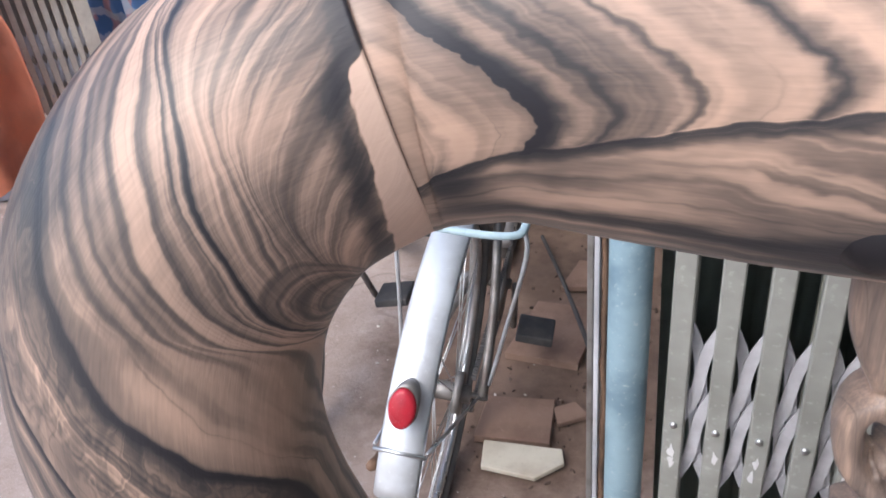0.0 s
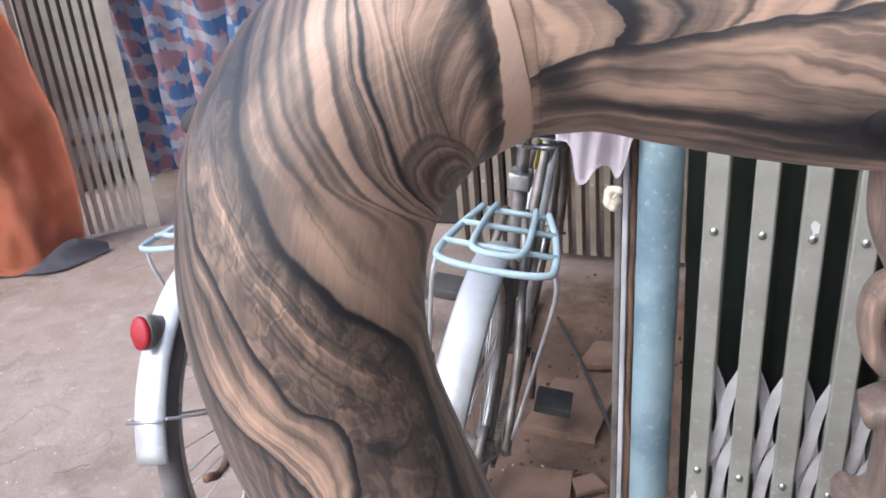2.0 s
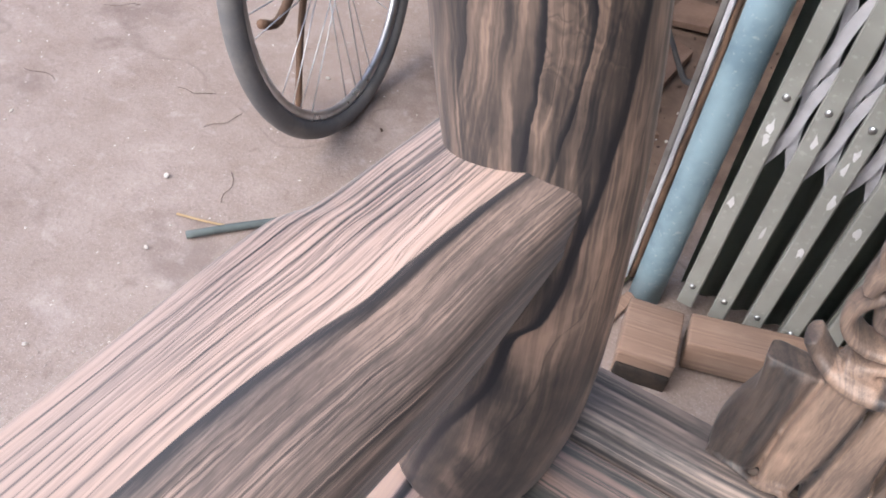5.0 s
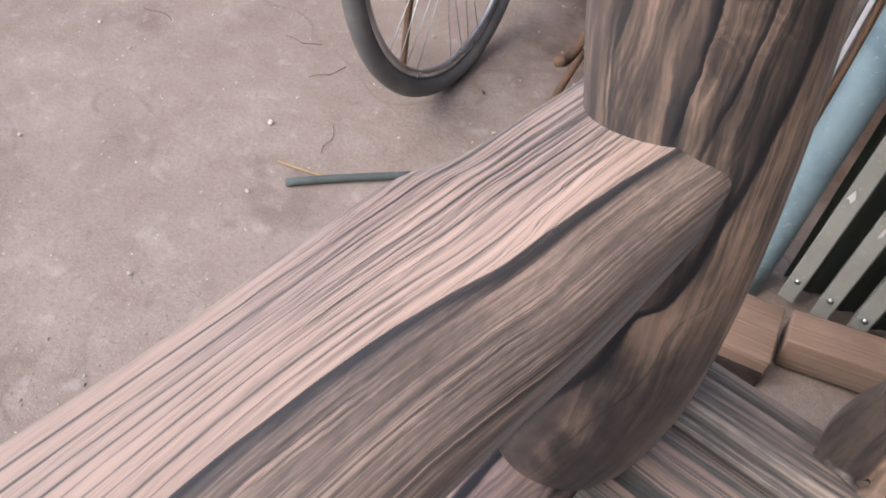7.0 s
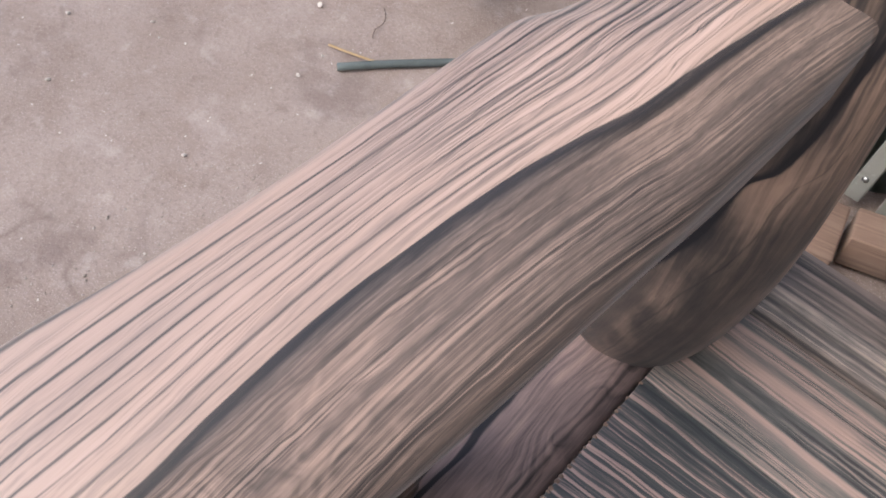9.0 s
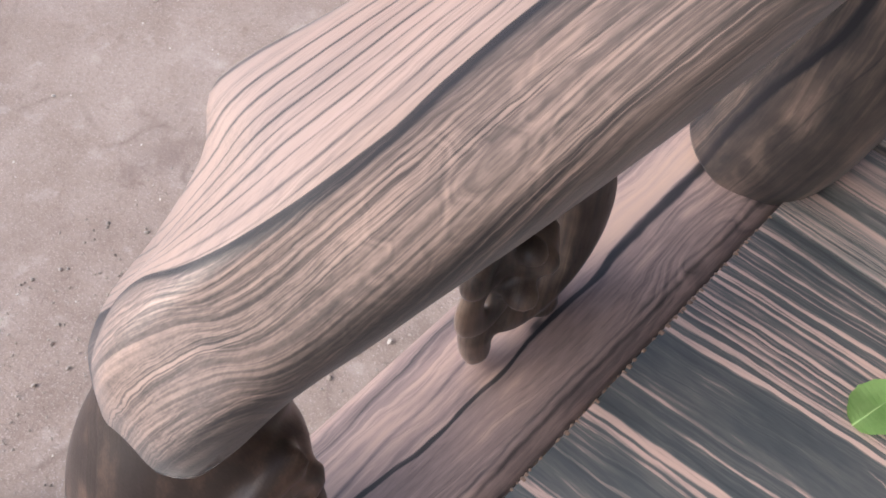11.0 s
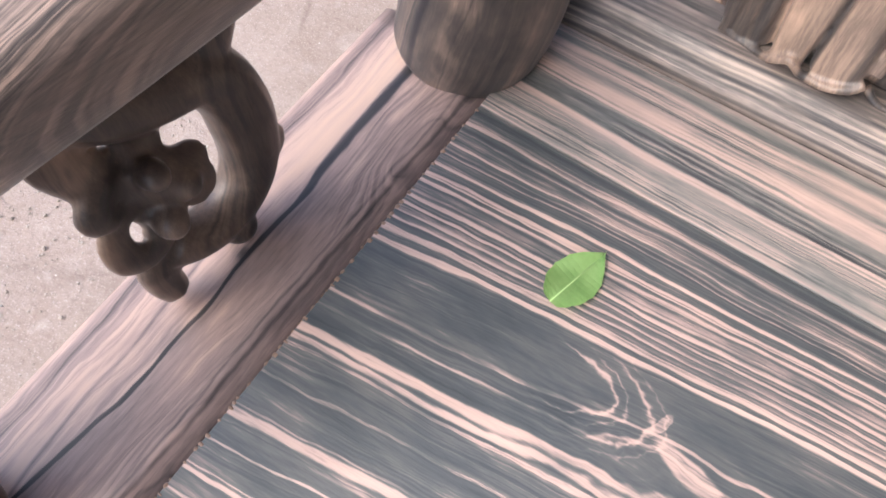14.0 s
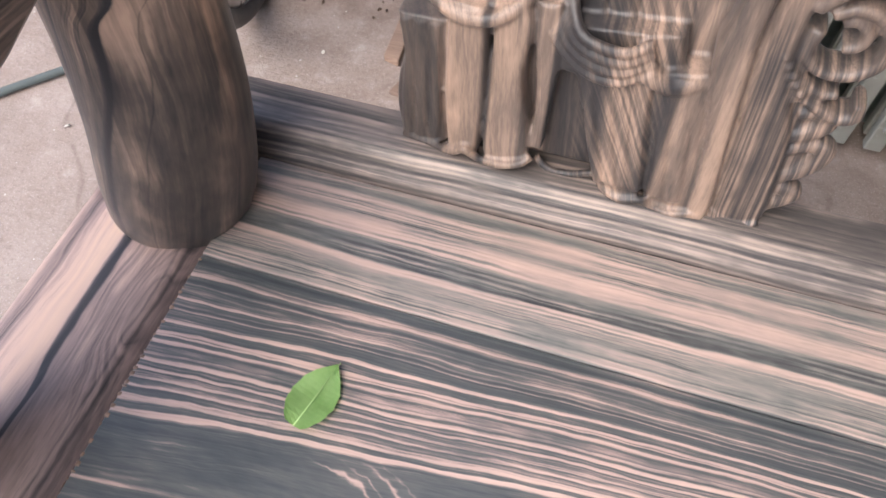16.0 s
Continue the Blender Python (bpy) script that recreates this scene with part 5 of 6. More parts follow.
        out([(0.083, 0.468), (0.08, 0.458), (0.073, 0.456), (0.066, 0.462)], 0.0045, 2.4)
        out([(0.116, 0.33), (0.114, 0.36), (0.11, 0.384), (0.1, 0.4), (0.086, 0.412), (0.07, 0.42)], 0.0075, 2.2, 0.0)
        out([(0.1, 0.32), (0.098, 0.355), (0.092, 0.38), (0.08, 0.398)], 0.012, 1.2, 0.0)
        out([(0.078, 0.31), (0.074, 0.36), (0.066, 0.395)], 0.013, 1.1, 0.0)
        out([(0.06, 0.42), (0.062, 0.47), (0.058, 0.52)], 0.012, 1.0, 0.0)
        out([(0.112, 0.34), (0.116, 0.315), (0.114, 0.29), (0.106, 0.278), (0.096, 0.284)], 0.0075, 1.8)
        out([(0.108, 0.275), (0.116, 0.255), (0.115, 0.235), (0.106, 0.222)], 0.0075, 1.8)
    return bm


def sofa():
    top = thing("wooden_sofa", "carved streaked-ebony sofa with thick round posts, unvarnished", "sofa")
    ends = [post_part(top), arm_part(top), scroll_part(top), baluster_part(top)]
    top_rail_part(top)
    # the far end mirrors the near one
    for ob in ends:
        o = ob.copy()
        scene.collection.objects.link(o)
        o.matrix_basis = Matrix.Translation((1.55, 0, 0)) @ Matrix.Diagonal((-1, 1, 1, 1))
    seat_parts(top)
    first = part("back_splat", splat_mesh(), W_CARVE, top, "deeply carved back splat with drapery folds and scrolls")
    melt(first, 0.0018, 1)
    first.matrix_basis = pose(0.258, 0.409, SEAT + 0.028)
    for x in (0.70, 1.14):
        o = first.copy()
        scene.collection.objects.link(o)
        o.modifiers["fuse"].voxel_size = 0.004
        o.matrix_basis = pose(x, 0.409, SEAT + 0.028)
    return top


sofa()


def carved_foot():
    """The claw-like foot of another dark piece, close by the sofa's corner."""
    bm = bmesh.new()
    c = spline([(-0.46, -0.47, 0.09), (-0.40, -0.43, 0.085), (-0.345, -0.395, 0.07), (-0.30, -0.37, 0.045), (-0.275, -0.355, 0.022)], 18)
    tube(bm, c, [0.05 - 0.022 * (k / 18) ** 2 for k in range(19)], 18)
    ball(bm, (-0.335, -0.36, 0.055), (0.036, 0.03, 0.034))
    ball(bm, (-0.30, -0.345, 0.032), (0.028, 0.024, 0.024))
    ball(bm, (-0.31, -0.41, 0.036), (0.034, 0.03, 0.026))
    ob = tagged(finish(bm, "carved_foot", W_SCROLL), "dark carved wooden furniture foot on the yard floor", "furniture foot")
    melt(ob, 0.005, 3)


carved_foot()


def leaf():
    bm = bmesh.new()
    n = 14
    top = []
    for k in range(n + 1):
        t = k / n
        w = 0.0205 * math.sin(math.pi * min(1.0, 0.06 + t * 0.94)) ** 0.7 * (1 - 0.3 * t) * (1 - max(0.0, t - 0.72) ** 1.5 * 3.2) + 0.0006
        w *= 1 + 0.03 * math.sin(k * 2.3)
        x = 0.0555 * t
        top.append([Vector((x, s * w, 0.0022 + 0.0035 * abs(s) + 0.0012 * math.sin(9 * t + s) + 0.003 * (t - 0.4) ** 2)) for s in (-1, -0.5, 0, 0.5, 1)])
    rows = [[bm.verts.new(p) for p in r] for r in top]
    for a, b in zip(rows, rows[1:]):
        for k in range(4):
            bm.faces.new((a[k], b[k], b[k + 1], a[k + 1]))
    bmesh.ops.solidify(bm, geom=bm.faces[:], thickness=0.0005)
    t = thing("fallen_leaf", "fresh green pointed leaf lying on the sofa seat", "leaf", matrix=pose(0.1200, 0.1535, SEAT - 0.0015, 0, 0, 76) @ Matrix.Scale(0.93, 4))
    part("blade", bm, M_LEAF, t, smooth=False)
    bm = bmesh.new()
    tube(bm, [(0.0, 0, 0.0035), (0.028, 0, 0.0032), (0.058, 0, 0.0042)], [0.0005, 0.0004, 0.0003], 6)
    part("midrib", bm, M_MIDRIB, t, "pale midrib")


leaf()


# ---- the blue post and the folding gate ----
GATE_Y = 0.94
LEAN = 0.02


def blue_pole():
    bm = bmesh.new()
    tube(bm, [(LEAN * z * 0.1 - 0.041, GATE_Y, z * 0.1) for z in range(0, 24)], 0.0265, 24)
    return tagged(finish(bm, "steel_post", M_BLUE), "pale blue painted steel pipe post, chipped and chalky", "post")


def pole_side():
    t = thing("iron_strip", "rusty grey iron strips with a frayed lath by the post", "strip", matrix=pose(-0.012, 0, 0, 0, math.degrees(LEAN), 0))
    for x, w, m in ((-0.078, 0.006, M_STEEL), (-0.070, 0.005, M_STRIP)):
        bm = bmesh.new()
        box(bm, (x - w, GATE_Y + 0.005, 0), (x + w * 0.4, GATE_Y + 0.02, 2.3), 0.002)
        part("strip", bm, m, t, smooth=False)
    bm = bmesh.new()
    r = random.Random(7)
    pts = [(-0.062 + r.uniform(-0.002, 0.002), GATE_Y + 0.012 + r.uniform(-0.002, 0.002), 0.02 + z * 0.04) for z in range(57)]
    tube(bm, pts, [0.0045 + r.uniform(-0.001, 0.003) for _ in pts], 6)
    part("lath", bm, M_RUST, t, "frayed brown lath")


def gate(name, mat, width, pitch, height, matrix, label, rivets, lattice, bar_w=0.013):
    """A folding gate: channel bars side by side, linked by crossed flat iron strips."""
    g = thing(name, label, "gate", matrix=matrix)
    n = int(width / pitch)
    bm = bmesh.new()
    w, d, t = bar_w, 0.016, 0.003
    prof = [(-w, 0.0), (-w + 0.002, -0.002), (w - 0.002, -0.002), (w, 0.0), (w, d), (w - t, d), (w - t, t), (-w + t, t), (-w + t, d), (-w, d)]
    lo = [bm.verts.new((x, y, 0.03)) for x, y in prof]
    hi = [bm.verts.new((x, y, height)) for x, y in prof]
    for k in range(len(prof)):
        j = (k + 1) % len(prof)
        bm.faces.new((lo[k], lo[j], hi[j], hi[k]))
    first = part("bar", bm, mat, g, smooth=False)
    bars = [first]
    for k in range(n):
        o = first if k == 0 else first.copy()
        if k:
            scene.collection.objects.link(o)
        o.matrix_basis = pose(pitch * (k + 0.5), 0, 0)
    back = first.copy()
    for k in range(n):
        o = first.copy()
        scene.collection.objects.link(o)
        o.matrix_basis = pose(pitch * (k + 0.5), 0.032, 0)
    bpy.data.objects.remove(back)
    # rivets
    bm = bmesh.new()
    ball(bm, (0, -0.003, 0), (0.0052, 0.0035, 0.0052), 10, 6)
    rv = part("rivet", bm, M_CHROME, g)
    spots = [(pitch * (k + 0.5), z) for k in range(n) for z in rivets]
    for k, (x, z) in enumerate(spots):
        o = rv if k == 0 else rv.copy()
        if k:
            scene.collection.objects.link(o)
        o.matrix_basis = pose(x, 0, z)
    # bowed strips
    for z0, z1 in lattice:
        for s in (-1, 1):
            bm = bmesh.new()
            m = 10
            secs = []
            for k in range(m + 1):
                q = k / m
                x = s * pitch * 0.5 * (2 * q - 1) * (0.55 + 0.45 * abs(2 * q - 1) ** 0.0)
                x += s * 0.006 * math.sin(2 * math.pi * q)
                z = z0 + (z1 - z0) * q
                y = 0.019 + s * 0.0035
                secs.append([(x - 0.0075, y - 0.0015, z), (x + 0.0075, y - 0.0015, z), (x + 0.0075, y + 0.0015, z), (x - 0.0075, y + 0.0015, z)])
            loft(bm, secs)
            st = part("link", bm, M_STRIP, g, smooth=False)
            for k in range(n - 1):
                o = st if k == 0 else st.copy()
                if k:
                    scene.collection.objects.link(o)
                o.matrix_basis = pose(pitch * (k + 1), 0, 0)
    return g


def near_gate():
    gate("folding_gate", M_GATE, 0.9, 0.0527, 2.25, pose(-0.0035, GATE_Y - 0.005, 0, 0, math.degrees(LEAN), 0), "grey-green folding steel gate, nearly closed up, with white crossed links", (0.075, 0.78, 0.436, 1.5), ((0.60, 0.42), (0.50, 0.31), (1.5, 1.3)))
    r = random.Random(21)
    for g in bpy.data.objects:
        if g.name == "folding_gate":
            for _ in range(26):
                bm = bmesh.new()
                n = 9
                c = [(0.005 * r.uniform(0.4, 1.2) * math.cos(2 * math.pi * k / n), 0.014 * r.uniform(0.3, 1.2) * math.sin(2 * math.pi * k / n)) for k in range(n)]
                prism(bm, c, 0.0008, pose(0.0527 * (r.randrange(1, 8) - 0.5) + r.uniform(-0.005, 0.005), -0.0021, r.choice((r.uniform(0.2, 0.5), r.uniform(0.5, 1.0), r.uniform(0.25, 0.45))), 90, 0, 0))
                part("paint_splash", bm, M_SPLASH, g, smooth=False)
    # dark green shutter behind the gate
    t = thing("shutter", "dark green ribbed sheets behind the folding gate", "shutter")
    for s in range(8):
        bm = bmesh.new()
        pts = [(0.1125 * (s + k / 15), GATE_Y + 0.066 + 0.008 * math.sin((s * 15 + k) * 0.9)) for k in range(16)]
        lo = [bm.verts.new((x, y, 0.0)) for x, y in pts]
        hi = [bm.verts.new((x, y, 2.3)) for x, y in pts]
        for k in range(15):
            bm.faces.new((lo[k], lo[k + 1], hi[k + 1], hi[k]))
        bmesh.ops.solidify(bm, geom=bm.faces[:], thickness=0.003)
        part("sheet", bm, M_GREEN, t)


blue_pole()
pole_side()
near_gate()


# ---- timber and rubble by the gate ----
def block(name, lo, hi, matrix, label, char=False):
    t = thing(name, label, "wood block", "timber offcuts by the gate", matrix)
    bm = bmesh.new()
    vs = box(bm, lo, hi, 0.004)
    for v in bm.verts:
        v.co += 0.0018 * Vector((noise.noise(v.co * 40), noise.noise(v.co * 40 + Vector((3, 1, 2))), noise.noise(v.co * 30)))
    part("beam", bm, W_RAW, t)
    if char:
        bm = bmesh.new()
        box(bm, (lo[0] + 0.002, lo[1] - 0.006, lo[2] - 0.002), (hi[0] - 0.002, lo[1] + 0.004, lo[2] + (hi[2] - lo[2]) * 0.55), 0.004)
        part("charred_end", bm, M_CHAR, t, "charred black end")
    return t


block("wood_block", (-0.043, -0.058, 0.0), (0.043, 0.056, 0.058), pose(0.004, 0.823, 0.002, 0, 0, 13), "squared raw timber offcut with a charred end", True)
block("wood_block", (0.0, -0.032, 0.0), (0.23, 0.032, 0.062), pose(0.054, 0.858, 0.006, 0, -5, 14), "long squared raw timber offcut propped beside the gate")


def slab(name, outline, thick, matrix, mat, label, category="tile", group="broken tiles on the ground"):
    bm = bmesh.new()
    prism(bm, outline, thick, Matrix.Identity(4))
    bmesh.ops.bevel(bm, geom=bm.edges[:], offset=0.0015, segments=1, affect="EDGES")
    ob = finish(bm, name, mat, smooth=False)
    ob.matrix_basis = matrix
    return tagged(ob, label, category, group)


slab("floor_tile", [(-0.09, -0.115), (0.09, -0.1), (0.085, 0.1), (0.02, 0.12), (-0.085, 0.11)], 0.022, pose(-0.332, 1.63, 0.004, 2, 1, -4), M_CLAY, "dusty brown clay floor tile")
slab("floor_tile", [(-0.07, -0.05), (0.06, -0.06), (0.075, 0.05), (-0.02, 0.075)], 0.018, pose(-0.315, 1.9, 0.012, 3, -4, 12), M_CLAY, "broken brown clay tile resting on rubble")
slab("floor_tile", [(-0.08, -0.07), (0.08, -0.06), (0.07, 0.075), (-0.08, 0.06)], 0.02, pose(-0.33, 1.31, 0.003, 0, 2, 6), M_CLAY, "dusty brown clay floor tile with chipped edge")
slab("broken_tile", [(-0.08, -0.03), (0.03, -0.045), (0.085, 0.0), (0.078, 0.035), (-0.085, 0.04)], 0.012, pose(-0.285, 1.2, 0.012, 4, 2, 10), M_PALETILE, "cream broken tile piece with a sharp corner")
slab("broken_tile", [(-0.03, -0.03), (0.04, -0.01), (0.015, 0.035), (-0.035, 0.02)], 0.012, pose(-0.225, 1.36, 0.008, 3, 0, 20), M_CLAY, "small brown broken tile piece")
slab("wood_strip", [(-0.014, -0.09), (0.014, -0.1), (0.013, 0.1), (-0.013, 0.09)], 0.014, pose(-0.118, 1.0, 0.002, 0, 0, 4), W_RAW, "thin raw timber strip lying on the ground", "wood strip", "timber offcuts by the gate")
slab("wood_chip", [(-0.012, -0.05), (0.014, -0.045), (0.01, 0.05), (-0.008, 0.04)], 0.008, pose(-0.068, 0.88, 0.004, 0, 6, -12), W_RAW, "splintered raw timber chip", "wood strip", "timber offcuts by the gate")


def rubble():
    bm = bmesh.new()
    r = random.Random(11)
    for _ in range(420):
        x, y = r.gauss(-0.25, 0.16), r.uniform(1.0, 2.5)
        s = r.uniform(0.002, 0.007) * (1.8 if r.random() < 0.08 else 1)
        m = Matrix.Translation((x, y, s * 0.35)) @ Euler((r.uniform(0, 6), r.uniform(0, 6), r.uniform(0, 6))).to_matrix().to_4x4() @ Matrix.Diagonal((s, s * r.uniform(0.4, 1), s * 0.4, 1))
        bmesh.ops.create_icosphere(bm, subdivisions=1, radius=1.0, matrix=m)
    tagged(finish(bm, "rubble", M_DIRT, smooth=False), "brown earth crumbs and rubble bits on the ground", "rubble", kind="stuff")
    bm = bmesh.new()
    for k in range(900):
        x, y = r.uniform(-2.4, -0.1), r.uniform(-0.9, 1.6)
        s = r.uniform(0.001, 0.003) * (2.2 if r.random() < 0.12 else 1)
        m = Matrix.Translation((x, y, 0.003 + s * 0.25)) @ Euler((r.uniform(-0.5, 0.5), r.uniform(-0.5, 0.5), r.uniform(0, 6))).to_matrix().to_4x4() @ Matrix.Diagonal((s, s * r.uniform(0.4, 1), s * 0.35, 1))
        bmesh.ops.create_icosphere(bm, subdivisions=1, radius=1.0, matrix=m)
    tagged(finish(bm, "grit", M_CHIP, smooth=False), "white grit and plaster chips scattered on the floor", "grit", kind="stuff")


def gravel():
    bm = bmesh.new()
    r = random.Random(31)
    for _ in range(1500):
        x, y = r.uniform(-0.75, -0.1), r.uniform(-0.5, 0.35)
        s = r.uniform(0.0008, 0.0024) * (1.7 if r.random() < 0.1 else 1)
        m = Matrix.Translation((x, y, 0.001 + s * 0.3)) @ Euler((r.uniform(-0.6, 0.6), r.uniform(-0.6, 0.6), r.uniform(0, 6))).to_matrix().to_4x4() @ Matrix.Diagonal((s, s * r.uniform(0.6, 1), s * 0.6, 1))
        bmesh.ops.create_icosphere(bm, subdivisions=1, radius=1.0, matrix=m)
    tagged(finish(bm, "gravel", M_GRAVEL, smooth=False), "coarse grey-brown sand and gravel strewn beside the sofa", "gravel", kind="stuff")


rubble()
gravel()


def small_ground_things():
    bm = bmesh.new()
    tube(bm, spline([(-0.745, 0.583, 0.009), (-0.69, 0.65, 0.009), (-0.6, 0.75, 0.009)], 10), 0.007, 10)
    tagged(finish(bm, "plastic_pipe", M_PIPE), "short grey-green plastic pipe on the floor", "pipe")
    bm = bmesh.new()
    tube(bm, spline([(-0.80, 0.613, 0.005), (-0.75, 0.625, 0.008), (-0.70, 0.645, 0.006)], 8), 0.0022, 6)
    tagged(finish(bm, "straw", M_STRAW), "thin dry straw on the floor", "straw")
    r = random.Random(5)
    for x, y, a in ((-1.05, 0.9, 20), (-0.93, 0.86, 70), (-1.35, 0.75, 10), (-0.78, 0.72, 120), (-1.45, 1.05, 40)):
        bm = bmesh.new()
        pts = [(0.035 * (k - 2), 0.01 * math.sin(k * 1.7 + a), 0.004 + 0.002 * (k % 2)) for k in range(5)]
        tube(bm, spline(pts, 12), 0.0012, 5)
        ob = finish(bm, "twig", M_DIRT)
        ob.matrix_basis = pose(x, y, 0, 0, 0, a) @ Matrix.Scale(0.6, 4)
        tagged(ob, "dark dry twig on the concrete", "twig", "litter on the floor")
    bm = bmesh.new()
    n = 10
    rows = []
    for k in range(n + 1):
        t = k / n
        w = 0.02 * math.sin(math.pi * t) ** 0.8 + 0.0005
        rows.append([bm.verts.new((s * w, 0.12 * t, 0.01 + 0.008 * abs(s) + 0.03 * t * t)) for s in (-1, 0, 1)])
    for a, b in zip(rows, rows[1:]):
        for k in range(2):
            bm.faces.new((a[k], a[k + 1], b[k + 1], b[k]))
    bmesh.ops.solidify(bm, geom=bm.faces[:], thickness=0.0006)
    ob = finish(bm, "dry_leaf", M_DRYLEAF)
    ob.matrix_basis = pose(-0.083, 0.92, 0.0, 0, 0, 10)
    tagged(ob, "long faded dry leaf beside the blue post", "leaf")
    bm = bmesh.new()
    tube(bm, spline([(-0.13, 1.2, 0.25), (-0.2, 1.45, 0.12), (-0.35, 1.8, 0.05), (-0.5, 2.1, 0.02)], 20), 0.006, 8)
    tagged(finish(bm, "cable", M_BLACK), "dark rubber cable running down to the ground", "cable")


small_ground_things()


# ---- far side of the yard ----
def far_things():
    a, b = Vector((-3.25, 1.83, 0)), Vector((-2.656, 2.61, 0))
    ang = math.degrees(math.atan2(b.y - a.y, b.x - a.x))
    gate("folding_gate", M_FARGATE, (b - a).length, 0.0425, 2.4, pose(a.x, a.y, 0, 0, 0, ang), "drab olive folding steel gate across the yard", (0.3, 1.2), ((0.58, 0.46), (0.46, 0.33)), 0.0122)
    bm = bmesh.new()
    box(bm, (-0.03, -0.02, 0), (0.03, 0.03, 2.5), 0.004)
    ob = finish(bm, "gate_post", M_FARGATE, smooth=False)
    ob.matrix_basis = pose(b.x - 0.005, b.y - 0.005, 0, 0, 0, ang)
    tagged(ob, "grey steel gate post with a latch", "post")
    gate("folding_gate", M_BACKGATE, 0.95, 0.052, 1.9, pose(-1.05, 2.6, 0), "dark olive folding gate at the back of the shed", (0.3,), ((0.75, 0.6),), 0.012)
    # orange tarpaulin hanging over the gate
    bm = bmesh.new()
    rows = []
    for i in range(61):
        z = 2.3 * (1 - i / 60)
        row = []
        # free edge: pulled in at the floor, bellied at knee height, drawn back towards the top
        edge = 0.195 + 0.19 * z - 0.25 * z * z if z < 0.9 else 0.1635 - (z - 0.9) * 0.2
        for k in range(71):
            q = k / 70
            x = -1.05 + (1.05 + edge + 0.012 * noise.noise((z * 6.0, 3.0, 2.0))) * q
            y = -0.12 - 0.06 * math.sin(q * 17 + z * 1.3) * (0.4 + 0.6 * (1 - z / 2.3)) - 0.14 * (1 - z / 2.3)
            crease = noise.noise((q * 9.0, z * 4.0, 1.0)) * 0.04 + noise.noise((q * 20.0 + z * 6.0, z * 9.0, 5.0)) * 0.022 + abs(noise.noise((q * 14.0 - z * 5.0, z * 7.0, 9.0))) * 0.04
            row.append(bm.verts.new((x, y + crease, z + 0.01)))
        rows.append(row)
    for r0, r1 in zip(rows, rows[1:]):
        for k in range(70):
            f = bm.faces.new((r0[k], r0[k + 1], r1[k + 1], r1[k]))
    bmesh.ops.solidify(bm, geom=bm.faces[:], thickness=0.004)
    tarp = thing("tarpaulin", "faded orange tarpaulin with grey lining hanging to the floor", "tarpaulin", matrix=pose(-2.98, 2.2, 0, 0, 0, ang))
    part("sheet", bm, M_ORANGE, tarp)
    bm = bmesh.new()
    rows = []
    for i in range(4):
        row = []
        for k in range(31):
            q = k / 30
            row.append(bm.verts.new((-1.05 + 1.34 * q, -0.26 - 0.06 * math.sin(q * 17) - 0.05 * i / 3, 0.1 * (1 - i / 3) * (0.6 + 0.4 * math.sin(q * 23)) + 0.012)))
        rows.append(row)
    for r0, r1 in zip(rows, rows[1:]):
        for k in range(30):
            bm.faces.new((r0[k], r0[k + 1], r1[k + 1], r1[k]))
    bmesh.ops.solidify(bm, geom=bm.faces[:], thickness=0.004)
    part("hem", bm, M_TARPBACK, tarp, "grey lining spread on the floor")
    # striped tarpaulin
    bm = bmesh.new()
    rows = []
    for i in range(29):
        z = 2.5 - (2.5 - 0.12) * i / 28
        row = []
        for k in range(91):
            q = k / 90
            x = -3.0 + 1.73 * q - 0.1 * (i / 28) * (q - 0.5)
            y = 2.86 + 0.07 * math.sin(q * 46 + 0.9 * math.sin(z * 3)) + 0.03 * math.sin(q * 110 + z * 5) + 0.05 * noise.noise((q * 20.0, z * 3.0, 4.0))
            row.append(bm.verts.new((x, y, z + (0.1 * math.sin(q * 9) if i == 28 else 0))))
        rows.append(row)
    for r0, r1 in zip(rows, rows[1:]):
        for k in range(90):
            bm.faces.new((r0[k], r0[k + 1], r1[k + 1], r1[k]))
    bmesh.ops.solidify(bm, geom=bm.faces[:], thickness=0.003)
    tagged(finish(bm, "tarpaulin", M_PLAID), "blue, red and white striped tarpaulin hanging in folds", "tarpaulin")
    # grey crate in the dim shed, its shade put into a near-black colour
    bm = bmesh.new()
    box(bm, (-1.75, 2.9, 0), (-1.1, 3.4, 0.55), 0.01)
    tagged(finish(bm, "crate", M_DIM, smooth=False), "box standing in the dim shed, coloured near-black for the gloom", "box")


far_things()


# ---- bicycles ----
def ring(bm, c, R, r, n=64, sides=10, flat=1.0):
    tube(bm, [(c[0] + R * math.cos(2 * math.pi * k / n), c[1], c[2] + R * math.sin(2 * math.pi * k / n)) for k in range(n)], [(r, r * flat)] * n, sides, up=(0, 1, 0), closed=True)


